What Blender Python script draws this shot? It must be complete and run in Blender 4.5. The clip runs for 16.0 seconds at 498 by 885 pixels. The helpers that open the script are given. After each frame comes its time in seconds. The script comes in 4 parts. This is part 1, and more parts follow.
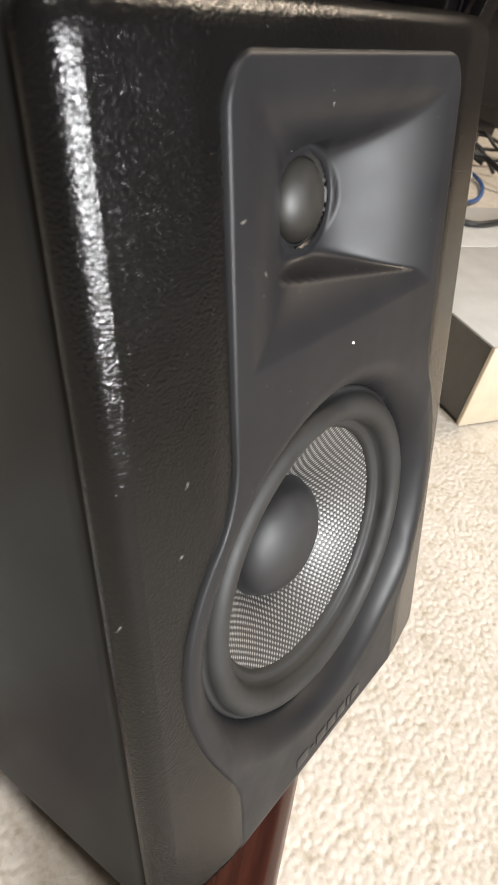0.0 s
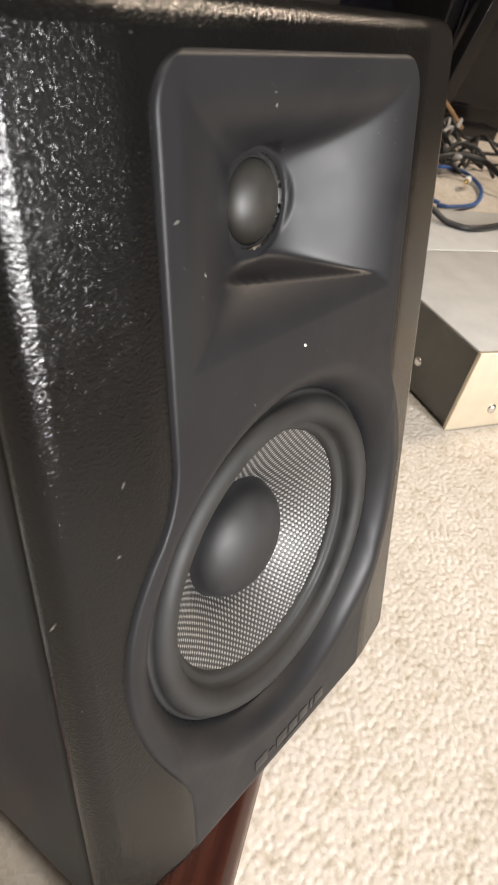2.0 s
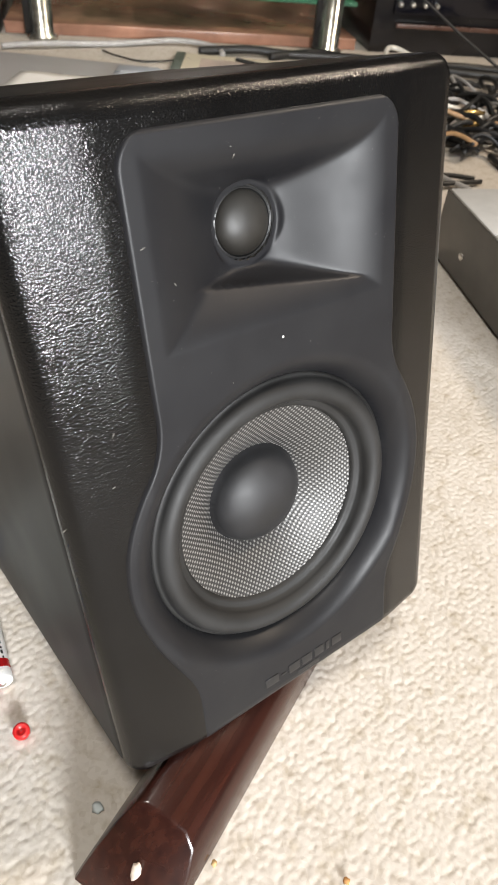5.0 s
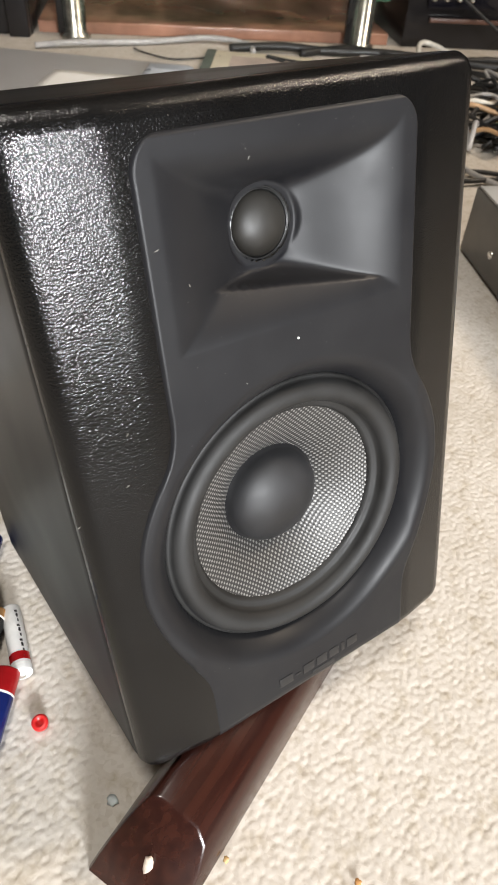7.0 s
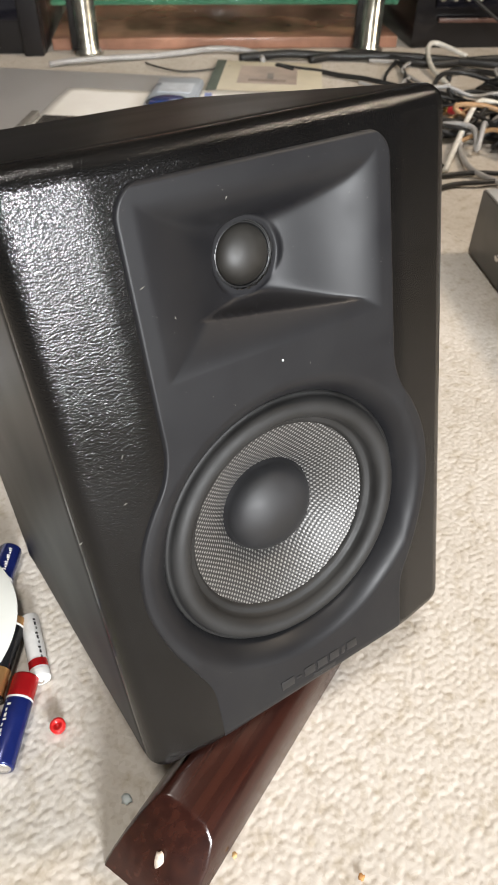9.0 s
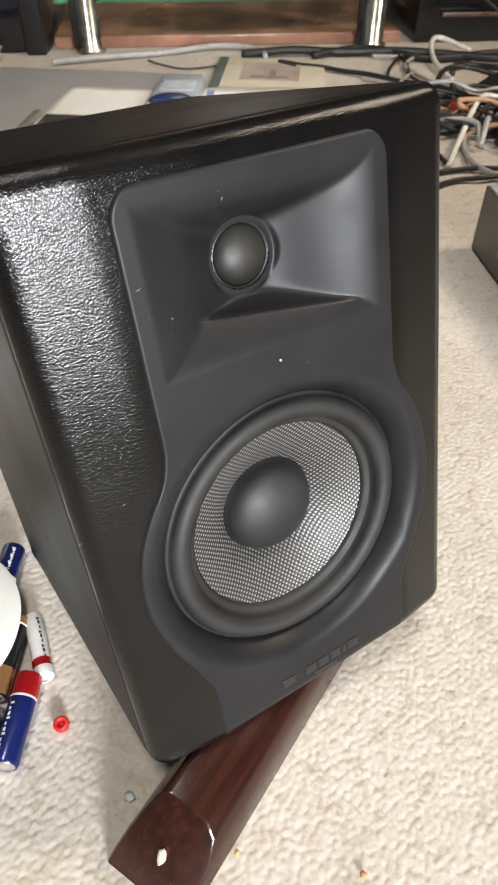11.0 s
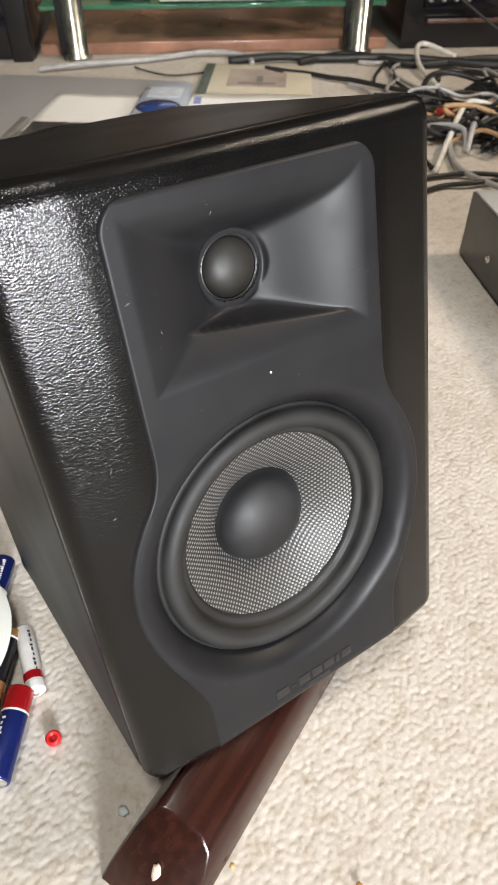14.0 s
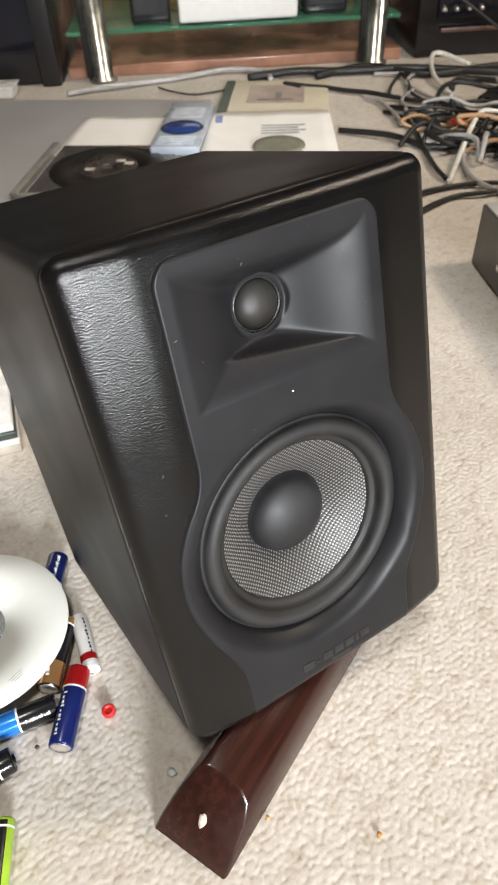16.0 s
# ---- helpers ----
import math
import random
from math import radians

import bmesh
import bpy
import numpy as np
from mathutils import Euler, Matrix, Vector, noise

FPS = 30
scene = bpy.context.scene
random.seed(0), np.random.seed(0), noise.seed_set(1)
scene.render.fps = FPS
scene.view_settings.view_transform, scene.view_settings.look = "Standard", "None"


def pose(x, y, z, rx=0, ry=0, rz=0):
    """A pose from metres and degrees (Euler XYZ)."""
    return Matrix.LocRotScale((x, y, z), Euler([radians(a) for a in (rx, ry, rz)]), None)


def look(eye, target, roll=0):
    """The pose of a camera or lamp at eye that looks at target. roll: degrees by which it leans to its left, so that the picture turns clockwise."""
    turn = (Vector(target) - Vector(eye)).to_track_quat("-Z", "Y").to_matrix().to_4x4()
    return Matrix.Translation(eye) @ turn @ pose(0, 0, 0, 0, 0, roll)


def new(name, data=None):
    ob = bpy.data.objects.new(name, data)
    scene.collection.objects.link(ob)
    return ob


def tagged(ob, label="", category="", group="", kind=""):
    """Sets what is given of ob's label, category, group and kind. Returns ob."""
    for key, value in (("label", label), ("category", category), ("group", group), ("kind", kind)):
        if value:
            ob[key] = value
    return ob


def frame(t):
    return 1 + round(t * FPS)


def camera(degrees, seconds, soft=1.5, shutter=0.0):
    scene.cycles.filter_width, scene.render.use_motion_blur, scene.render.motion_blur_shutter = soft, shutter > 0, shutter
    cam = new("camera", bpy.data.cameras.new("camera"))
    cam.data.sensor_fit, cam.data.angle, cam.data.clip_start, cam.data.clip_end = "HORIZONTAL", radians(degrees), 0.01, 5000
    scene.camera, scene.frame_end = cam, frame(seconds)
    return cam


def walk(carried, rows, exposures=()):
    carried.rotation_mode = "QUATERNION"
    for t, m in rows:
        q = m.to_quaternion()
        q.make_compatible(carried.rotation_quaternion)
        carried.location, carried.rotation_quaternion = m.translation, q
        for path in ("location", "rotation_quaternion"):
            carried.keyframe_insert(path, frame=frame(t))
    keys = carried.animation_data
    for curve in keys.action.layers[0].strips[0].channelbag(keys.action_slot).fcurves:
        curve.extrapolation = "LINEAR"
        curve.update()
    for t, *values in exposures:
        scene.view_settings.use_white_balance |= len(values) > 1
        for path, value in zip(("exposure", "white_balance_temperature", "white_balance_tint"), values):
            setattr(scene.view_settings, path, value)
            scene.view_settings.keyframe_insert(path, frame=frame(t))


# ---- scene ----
cam = camera(40.8, 16.0)
cam.data.dof.use_dof = True
cam.data.dof.focus_distance = 0.26
cam.data.dof.aperture_fstop = 42.0
ROWS = [
    (0.0, -0.1534, -0.0541, 0.2991, 51.45, -11.01, -51.23),
    (0.5, -0.1465, -0.0593, 0.3012, 50.71, -10.37, -49.04),
    (1.0, -0.1441, -0.063, 0.3024, 51.3, -11.19, -50.07),
    (1.5, -0.1447, -0.0646, 0.3025, 51.3, -11.26, -50.19),
    (2.0, -0.1442, -0.0646, 0.3018, 51.33, -11.65, -50.42),
    (2.5, -0.1428, -0.0654, 0.3017, 51.41, -11.73, -50.59),
    (3.0, -0.1418, -0.0666, 0.3021, 51.41, -11.93, -50.68),
    (3.5, -0.1405, -0.0825, 0.3145, 48.99, -9.36, -43.36),
    (4.0, -0.1348, -0.1234, 0.3339, 47.68, -4.68, -36.7),
    (6.5, -0.1287, -0.1332, 0.3395, 47.59, -4.16, -35.62),
    (7.0, -0.1267, -0.1335, 0.34, 47.24, -3.36, -33.88),
    (7.5, -0.1225, -0.1353, 0.344, 47.42, -2.06, -34.06),
    (8.0, -0.1184, -0.1397, 0.3512, 47.71, -1.23, -32.69),
    (8.5, -0.1206, -0.1444, 0.3536, 47.44, -1.01, -33.17),
    (11.0, -0.1178, -0.1468, 0.3554, 47.09, -0.31, -33.06),
    (11.5, -0.1186, -0.1464, 0.3571, 47.44, -1.48, -33.59),
    (12.0, -0.1177, -0.1455, 0.3576, 47.64, -1.76, -34.39),
    (12.5, -0.1165, -0.1451, 0.3552, 47.43, -0.94, -34.13),
    (13.0, -0.1158, -0.1455, 0.3556, 47.41, -0.93, -34.45),
    (13.5, -0.1147, -0.1456, 0.3564, 47.32, -1.03, -34.61),
    (14.0, -0.1165, -0.1445, 0.3571, 47.43, -0.43, -34.05),
    (14.5, -0.115, -0.1393, 0.3564, 46.93, 0.22, -34.11),
    (15.0, -0.1149, -0.1419, 0.3619, 47.16, 0.3, -34.67),
    (15.5, -0.1199, -0.152, 0.3699, 47.27, 0.3, -34.77),
    (16.0, -0.1354, -0.171, 0.3903, 47.61, 1.83, -33.18),
]
walk(cam, [(t, pose(x, y, z, rx, ry, rz)) for t, x, y, z, rx, ry, rz in ROWS],
     exposures=[(0.0, 0.12, 6850, 12), (1.0, 0.06, 7000, 14), (3.0, 0.0, 7050, 14), (4.0, 0.10, 6750, 12), (6.5, -0.01, 6750, 12), (11.0, -0.03, 6750, 12), (16.0, -0.10, 6700, 12)])

# ---- world and lamps: a closed room at night ----
world = bpy.data.worlds.new("room_night")
scene.world = world
world.use_nodes = True
world.node_tree.nodes["Background"].inputs[0].default_value = (1.0, 0.86, 0.70, 1)
world.node_tree.nodes["Background"].inputs[1].default_value = 0.02
scene.view_settings.exposure = 0.0


def lamp(name, m, size, power, colour, size_y=None):
    data = bpy.data.lights.new(name, "AREA")
    data.shape = "RECTANGLE" if size_y else "DISK"
    data.size, data.energy, data.color = size, power, colour
    if size_y:
        data.size_y = size_y
    ob = new(name, data)
    ob.matrix_world = m
    return ob


lamp("ceiling_lamp", look((-0.42, -0.32, 2.40), (0, 0.2, 0)), 0.46, 30, (0.97, 0.955, 0.91))
lamp("reading_lamp", look((1.72, -0.40, 1.92), (0.1, 0.1, 0)), 0.44, 32, (1.0, 0.865, 0.70))
standing = lamp("standing_lamp", look((-0.36, -1.92, 0.62), (0.0, 0, 0.30)), 0.62, 11.3, (0.90, 0.955, 1.0), 0.30)
standing.data.spread = math.radians(56)


# ---- material helpers ----
def material(name, base, rough=0.5, metal=0.0, spec=0.5):
    m = bpy.data.materials.new(name)
    m.use_nodes = True
    b = m.node_tree.nodes["Principled BSDF"]
    b.inputs["Base Color"].default_value = (*base, 1)
    b.inputs["Roughness"].default_value = rough
    b.inputs["Metallic"].default_value = metal
    b.inputs["Specular IOR Level"].default_value = spec
    return m


def node(m, kind, **inputs):
    n = m.node_tree.nodes.new(kind)
    for k, v in inputs.items():
        n.inputs[k.replace("_", " ")].default_value = v
    return n


def link(m, a, out, b, inp):
    m.node_tree.links.new(a.outputs[out], b.inputs[inp])


def shader(m):
    return m.node_tree.nodes["Principled BSDF"]


def coords(m, scale=(1, 1, 1)):
    tc = m.node_tree.nodes.new("ShaderNodeTexCoord")
    mp = node(m, "ShaderNodeMapping", Scale=scale)
    link(m, tc, "Object", mp, "Vector")
    return mp


def noise_tex(m, scale, detail=4.0, at=None, rough=0.55):
    n = node(m, "ShaderNodeTexNoise", Scale=scale, Detail=detail, Roughness=rough)
    link(m, at or coords(m), "Vector", n, "Vector")
    return n


def ramp(m, src, out, stops):
    r = m.node_tree.nodes.new("ShaderNodeValToRGB")
    el = r.color_ramp.elements
    while len(el) < len(stops):
        el.new(0.5)
    for e, (p, c) in zip(el, stops):
        e.position, e.color = p, (*c, 1)
    link(m, src, out, r, "Fac")
    return r


def tint(m, src, lo, hi, a=0.3, b=0.7, out="Fac"):
    r = ramp(m, src, out, [(a, lo), (b, hi)])
    link(m, r, "Color", shader(m), "Base Color")
    return r


def rough_by(m, src, lo, hi, a=0.3, b=0.7, out="Fac"):
    mr = node(m, "ShaderNodeMapRange", From_Min=a, From_Max=b, To_Min=lo, To_Max=hi)
    link(m, src, out, mr, "Value")
    link(m, mr, "Result", shader(m), "Roughness")


def bump(m, src, strength, distance, out="Fac", after=None):
    b = node(m, "ShaderNodeBump", Strength=strength, Distance=distance)
    link(m, src, out, b, "Height")
    if after:
        link(m, after, "Normal", b, "Normal")
    link(m, b, "Normal", shader(m), "Normal")
    return b


def plain(name, base, rough=0.5, metal=0.0, vary=0.18, scale=60.0, grain=0.0):
    """A surface with a faint two-scale variation of its colour and gloss."""
    m = material(name, base, rough, metal)
    n = noise_tex(m, scale, 5.0)
    tint(m, n, tuple(c * (1 - vary) for c in base), tuple(min(1, c * (1 + vary)) for c in base))
    n2 = noise_tex(m, scale * 0.2, 3.0)
    rough_by(m, n2, max(0.02, rough - 0.08), min(1, rough + 0.1))
    if grain:
        bump(m, noise_tex(m, scale * 12, 2.0), 0.3, grain)
    return m


def vinyl(name, base, rough, cell, depth):
    """Black vinyl wrap with a pebbled grain."""
    m = material(name, base, rough, 0.0, 0.33)
    at = coords(m)
    v = node(m, "ShaderNodeTexVoronoi", Scale=1 / cell)
    link(m, at, "Vector", v, "Vector")
    n = noise_tex(m, 1.3 / cell, 1.0, at)
    mix = node(m, "ShaderNodeMath")
    mix.operation = "ADD"
    link(m, v, "Distance", mix, 0)
    link(m, n, "Fac", mix, 1)
    bump(m, mix, 0.75, depth, "Value")
    n2 = noise_tex(m, 14, 4.0, at)
    rough_by(m, n2, rough - 0.04, rough + 0.07)
    n3 = noise_tex(m, 35, 6.0, at)
    tint(m, n3, tuple(c * 0.8 for c in base), tuple(c * 1.35 for c in base))
    return m


M_VINYL = vinyl("black_pebbled_vinyl", (0.0034, 0.0033, 0.0033), 0.18, 0.00066, 0.000108)
M_CABINET = plain("black_satin_cabinet", (0.0125, 0.0127, 0.0127), 0.42, 0, 0.25, 30)
shader(M_CABINET).inputs["Specular IOR Level"].default_value = 0.22
M_GROOVE = material("dark_gap", (0.004, 0.004, 0.004), 0.8)


def plate_material():
    m = material("satin_black_moulding", (0.010, 0.010, 0.0115), 0.40, 0.0, 0.26)
    at = coords(m)
    bump(m, noise_tex(m, 2600, 2.0, at), 0.25, 0.00006)
    n = noise_tex(m, 22, 6.0, at)
    tint(m, n, (0.0075, 0.0075, 0.009), (0.0125, 0.0125, 0.0135))
    rough_by(m, noise_tex(m, 60, 5.0, at), 0.41, 0.52)
    return m


M_PLATE = plate_material()


def rubber_material(name, base, rough):
    """Black rubber with a thin film of dust in smears."""
    m = material(name, base, rough)
    at = coords(m)
    n = noise_tex(m, 45, 8.0, at, 0.7)
    tint(m, n, base, tuple(c * 2.1 + 0.003 for c in base), 0.42, 0.85)
    rough_by(m, n, rough - 0.05, rough + 0.2)
    bump(m, noise_tex(m, 1500, 3.0, at), 0.2, 0.00005)
    return m


M_RUBBER = rubber_material("dusty_black_rubber", (0.0062, 0.0060, 0.0058), 0.54)
M_CAP = rubber_material("soft_black_cap", (0.008, 0.008, 0.009), 0.47)
M_DOME = rubber_material("dark_silk_dome", (0.013, 0.0115, 0.0095), 0.46)
M_RING = plain("black_ring_plastic", (0.012, 0.012, 0.012), 0.40)
M_EMBOSS = plain("black_embossed_plastic", (0.009, 0.009, 0.010), 0.38)
M_LED = plain("milky_lens", (0.85, 0.84, 0.80), 0.3)
M_LINT = plain("pale_lint", (0.15, 0.145, 0.13), 0.9)

WEAVE = 0.00116


def cone_material():
    """Silver-grey woven glass fibre: light crowns of thread in dark resin."""
    m = material("woven_grey_fibre", (0.2, 0.2, 0.2), 0.46, 0.25)
    at = coords(m, (math.pi / WEAVE, 1, math.pi / WEAVE))
    sep = m.node_tree.nodes.new("ShaderNodeSeparateXYZ")
    link(m, at, "Vector", sep, "Vector")
    waves = []
    for axis in ("X", "Z"):
        s = m.node_tree.nodes.new("ShaderNodeMath")
        s.operation = "SINE"
        link(m, sep, axis, s, 0)
        waves.append(s)
    mul = m.node_tree.nodes.new("ShaderNodeMath")
    mul.operation = "MULTIPLY"
    link(m, waves[0], "Value", mul, 0)
    link(m, waves[1], "Value", mul, 1)
    tint(m, mul, (0.030, 0.029, 0.028), (0.225, 0.218, 0.208), -0.30, 0.75, "Value")
    return m


M_CONE = cone_material()


def wood_material():
    m = material("dark_cherry_varnish", (0.05, 0.012, 0.008), 0.24)
    at = coords(m, (3, 60, 60))
    n = noise_tex(m, 4, 8.0, at, 0.6)
    tint(m, n, (0.013, 0.0040, 0.0035), (0.043, 0.0135, 0.0085), 0.25, 0.8)
    rough_by(m, noise_tex(m, 25, 6.0), 0.16, 0.30)
    bump(m, n, 0.15, 0.0002)
    return m


M_WOOD = wood_material()


def carpet_material():
    m = material("beige_loop_carpet", (0.45, 0.39, 0.30), 0.95, 0, 0.1)
    at = coords(m)
    v = node(m, "ShaderNodeTexVoronoi", Scale=370)
    link(m, at, "Vector", v, "Vector")
    big = noise_tex(m, 7, 6.0, at)
    patch = noise_tex(m, 85, 3.0, at, 0.65)
    base = ramp(m, big, "Fac", [(0.25, (0.52, 0.48, 0.425)), (0.75, (0.66, 0.62, 0.57))])
    stain = ramp(m, patch, "Fac", [(0.30, (0.72, 0.67, 0.58)), (0.48, (0.97, 0.96, 0.95)), (0.80, (1, 1, 1))])
    fleck = ramp(m, v, "Color", [(0.05, (0.84, 0.82, 0.79)), (0.6, (1, 1, 1))])
    out = base.outputs["Color"]
    for r, k in ((stain, 0.75), (fleck, 0.8)):
        mix = m.node_tree.nodes.new("ShaderNodeMix")
        mix.data_type, mix.blend_type = "RGBA", "MULTIPLY"
        mix.inputs[0].default_value = k
        m.node_tree.links.new(out, mix.inputs[6])
        m.node_tree.links.new(r.outputs["Color"], mix.inputs[7])
        out = mix.outputs[2]
    m.node_tree.links.new(out, shader(m).inputs["Base Color"])
    bump(m, noise_tex(m, 1100, 3.0, at), 0.4, 0.0003)
    return m


M_CARPET = carpet_material()
M_WALL = plain("painted_wall", (0.22, 0.20, 0.185), 0.8, 0, 0.06, 3)
M_CEIL = plain("white_ceiling", (0.55, 0.53, 0.50), 0.9, 0, 0.04, 3)


# ---- mesh helpers ----
def finish(ob, smooth=True):
    if smooth:
        for p in ob.data.polygons:
            p.use_smooth = True
    return ob


def part(name, bm, mat, parent=None, label="", smooth=True):
    """Links a bmesh as one mesh object, under a thing when parent is given."""
    me = bpy.data.meshes.new(name)
    bmesh.ops.recalc_face_normals(bm, faces=bm.faces)
    bm.to_mesh(me)
    bm.free()
    me.materials.append(mat)
    ob = new(name, me)
    if parent:
        ob.parent = parent
    finish(ob, smooth)
    if label:
        tagged(ob, label)
    return ob


def raw(name, verts, faces, mat, parent=None, label="", smooth=True):
    me = bpy.data.meshes.new(name)
    me.from_pydata(verts, [], faces)
    me.materials.append(mat)
    me.update()
    ob = new(name, me)
    if parent:
        ob.parent = parent
    finish(ob, smooth)
    if label:
        tagged(ob, label)
    return ob


def thing(name, m, label, category, group="", kind=""):
    ob = new(name)
    ob.empty_display_size = 0.02
    ob.matrix_world = m
    return tagged(ob, label, category, group, kind)


def box(sx, sy, sz, bevel=0.0, at=(0, 0, 0), seg=2, bm=None):
    """A box on its base centre, edges rounded."""
    bm2 = bmesh.new()
    bmesh.ops.create_cube(bm2, size=1)
    bmesh.ops.scale(bm2, vec=(sx, sy, sz), verts=bm2.verts)
    bmesh.ops.translate(bm2, vec=(at[0], at[1], at[2] + sz / 2), verts=bm2.verts)
    if bevel:
        bmesh.ops.bevel(bm2, geom=bm2.edges[:], offset=bevel, segments=seg, profile=0.6, affect="EDGES")
    return bm2


def lathe(profile, n=64, axis="z"):
    """A turned shape from (radius, height) pairs; axis y turns height into depth."""
    bm = bmesh.new()
    rings = []
    for r, h in profile:
        if r < 1e-7:
            rings.append([bm.verts.new((0, h, 0) if axis == "y" else (0, 0, h))])
            continue
        ring = []
        for i in range(n):
            a = 2 * math.pi * i / n
            c, s = r * math.cos(a), r * math.sin(a)
            ring.append(bm.verts.new((c, h, s) if axis == "y" else (c, s, h)))
        rings.append(ring)
    for a, b in zip(rings[:-1], rings[1:]):
        for i in range(n):
            j = (i + 1) % n
            if len(a) == 1 and len(b) > 1:
                bm.faces.new((a[0], b[i], b[j]))
            elif len(b) == 1 and len(a) > 1:
                bm.faces.new((a[i], b[0], a[j]))
            elif len(a) > 1:
                bm.faces.new((a[i], b[i], b[j], a[j]))
    return bm


def tube(points, radius, n=8):
    """A round cable along a smooth line through the points."""
    pts = [Vector(p) for p in points]
    path = []
    for i in range(len(pts) - 1):
        p0, p1, p2, p3 = pts[max(i - 1, 0)], pts[i], pts[i + 1], pts[min(i + 2, len(pts) - 1)]
        for k in range(8):
            t = k / 8
            path.append(0.5 * (2 * p1 + (p2 - p0) * t + (2 * p0 - 5 * p1 + 4 * p2 - p3) * t * t + (3 * p1 - p0 - 3 * p2 + p3) * t ** 3))
    path.append(pts[-1])
    bm = bmesh.new()
    rings = []
    for i, p in enumerate(path):
        d = (path[min(i + 1, len(path) - 1)] - path[max(i - 1, 0)]).normalized()
        side = d.cross(Vector((0, 0, 1)))
        side = side.normalized() if side.length > 1e-4 else Vector((1, 0, 0))
        up = side.cross(d)
        rings.append([bm.verts.new(p + radius * (math.cos(a) * side + math.sin(a) * up)) for a in (2 * math.pi * k / n for k in range(n))])
    for a, b in zip(rings[:-1], rings[1:]):
        for i in range(n):
            bm.faces.new((a[i], a[(i + 1) % n], b[(i + 1) % n], b[i]))
    bm.faces.new(rings[0])
    bm.faces.new(rings[-1])
    return bm


def rounded_outline(w, z0, z1, r, n=6, div=1):
    """Points round a rectangle from x = -w to w and z0 to z1 with rounded corners."""
    out = []
    for cx, cz, a0 in ((w - r, z1 - r, 0), (-w + r, z1 - r, 90), (-w + r, z0 + r, 180), (w - r, z0 + r, 270)):
        for k in range(n + 1):
            a = radians(a0 + 90 * k / n)
            out.append((cx + r * math.cos(a), cz + r * math.sin(a)))
    if div > 1:
        dense = []
        for i, (x, z) in enumerate(out):
            x2, z2 = out[(i + 1) % len(out)]
            k = div if (i + 1) % (n + 1) == 0 else 1
            dense += [(x + (x2 - x) * q / k, z + (z2 - z) * q / k) for q in range(k)]
        out = dense
    return out


def loft(loops, close_first=True, close_last=True):
    bm = bmesh.new()
    rings = [[bm.verts.new(p) for p in loop] for loop in loops]
    n = len(rings[0])
    for a, b in zip(rings[:-1], rings[1:]):
        for i in range(n):
            bm.faces.new((a[i], a[(i + 1) % n], b[(i + 1) % n], b[i]))
    if close_first:
        bm.faces.new(rings[0])
    if close_last:
        bm.faces.new(rings[-1])
    return bm


# ---- the room ----
U, V = Vector((0.89, -0.456, 0)).normalized(), Vector((0.456, 0.89, 0)).normalized()
TURN = math.degrees(math.atan2(U.y, U.x))


def carpet():
    """Loop-pile carpet: real loops where the camera is near, one sheet to the walls."""
    rng = np.random.default_rng(4)
    step, x0, x1, y0, y1 = 0.00084, -0.29, 0.50, -0.24, 0.38
    xs, ys = np.arange(x0, x1, step), np.arange(y0, y1, step)
    X, Y = np.meshgrid(xs, ys)
    X = X + rng.uniform(-0.25, 0.25, X.shape) * step
    Y = Y + rng.uniform(-0.25, 0.25, Y.shape) * step
    cell = 0.0035
    nx, ny = int((x1 - x0) / cell) + 6, int((y1 - y0) / cell) + 6
    cx = (np.arange(nx)[None, :] + rng.uniform(0.12, 0.88, (ny, nx))) * cell + x0 - 3 * cell
    cy = (np.arange(ny)[:, None] + rng.uniform(0.12, 0.88, (ny, nx))) * cell + y0 - 3 * cell
    ch = rng.uniform(0.0, 0.00035, (ny, nx))
    cr = rng.uniform(0.0020, 0.0026, (ny, nx))
    ca = rng.uniform(0, math.pi, (ny, nx))
    I = ((X - x0) / cell).astype(int) + 3
    J = ((Y - y0) / cell).astype(int) + 3
    Z = np.full(X.shape, -0.0010)
    for di in (-1, 0, 1):
        for dj in (-1, 0, 1):
            i, j = np.clip(I + di, 0, nx - 1), np.clip(J + dj, 0, ny - 1)
            dx, dy = X - cx[j, i], Y - cy[j, i]
            c, s = np.cos(ca[j, i]), np.sin(ca[j, i])
            q = ((dx * c + dy * s) / cr[j, i]) ** 2 + ((dy * c - dx * s) / (0.84 * cr[j, i])) ** 2
            Z = np.maximum(Z, np.where(q < 1, ch[j, i] - 0.0014 + 0.0014 * np.sqrt(np.clip(1 - q ** 1.5, 0, 1)), -0.0010))
    edge = np.minimum.reduce([X - x0, x1 - X, Y - y0, y1 - Y])
    Z = np.where(edge < 0.004, -0.0005, 0.33 * Z - 0.0002)
    h, w = X.shape
    verts = np.stack([X, Y, Z], -1).reshape(-1, 3).tolist()
    idx = np.arange(h * w).reshape(h, w)
    faces = np.stack([idx[:-1, :-1], idx[:-1, 1:], idx[1:, 1:], idx[1:, :-1]], -1).reshape(-1, 4).tolist()
    k = len(verts)
    R = 3.2
    a, b, c, d = int(idx[0, 0]), int(idx[0, -1]), int(idx[-1, -1]), int(idx[-1, 0])
    verts += [(-R, -R, -0.0005), (R, -R, -0.0005), (R, R, -0.0005), (-R, R, -0.0005)]
    faces += [(k, k + 1, b, a), (k + 1, k + 2, c, b), (k + 2, k + 3, d, c), (k + 3, k, a, d)]
    ob = raw("floor", verts, faces, M_CARPET)
    return tagged(ob, "beige loop-pile carpet, slightly soiled, covering the floor", "carpet", kind="structure")


carpet()


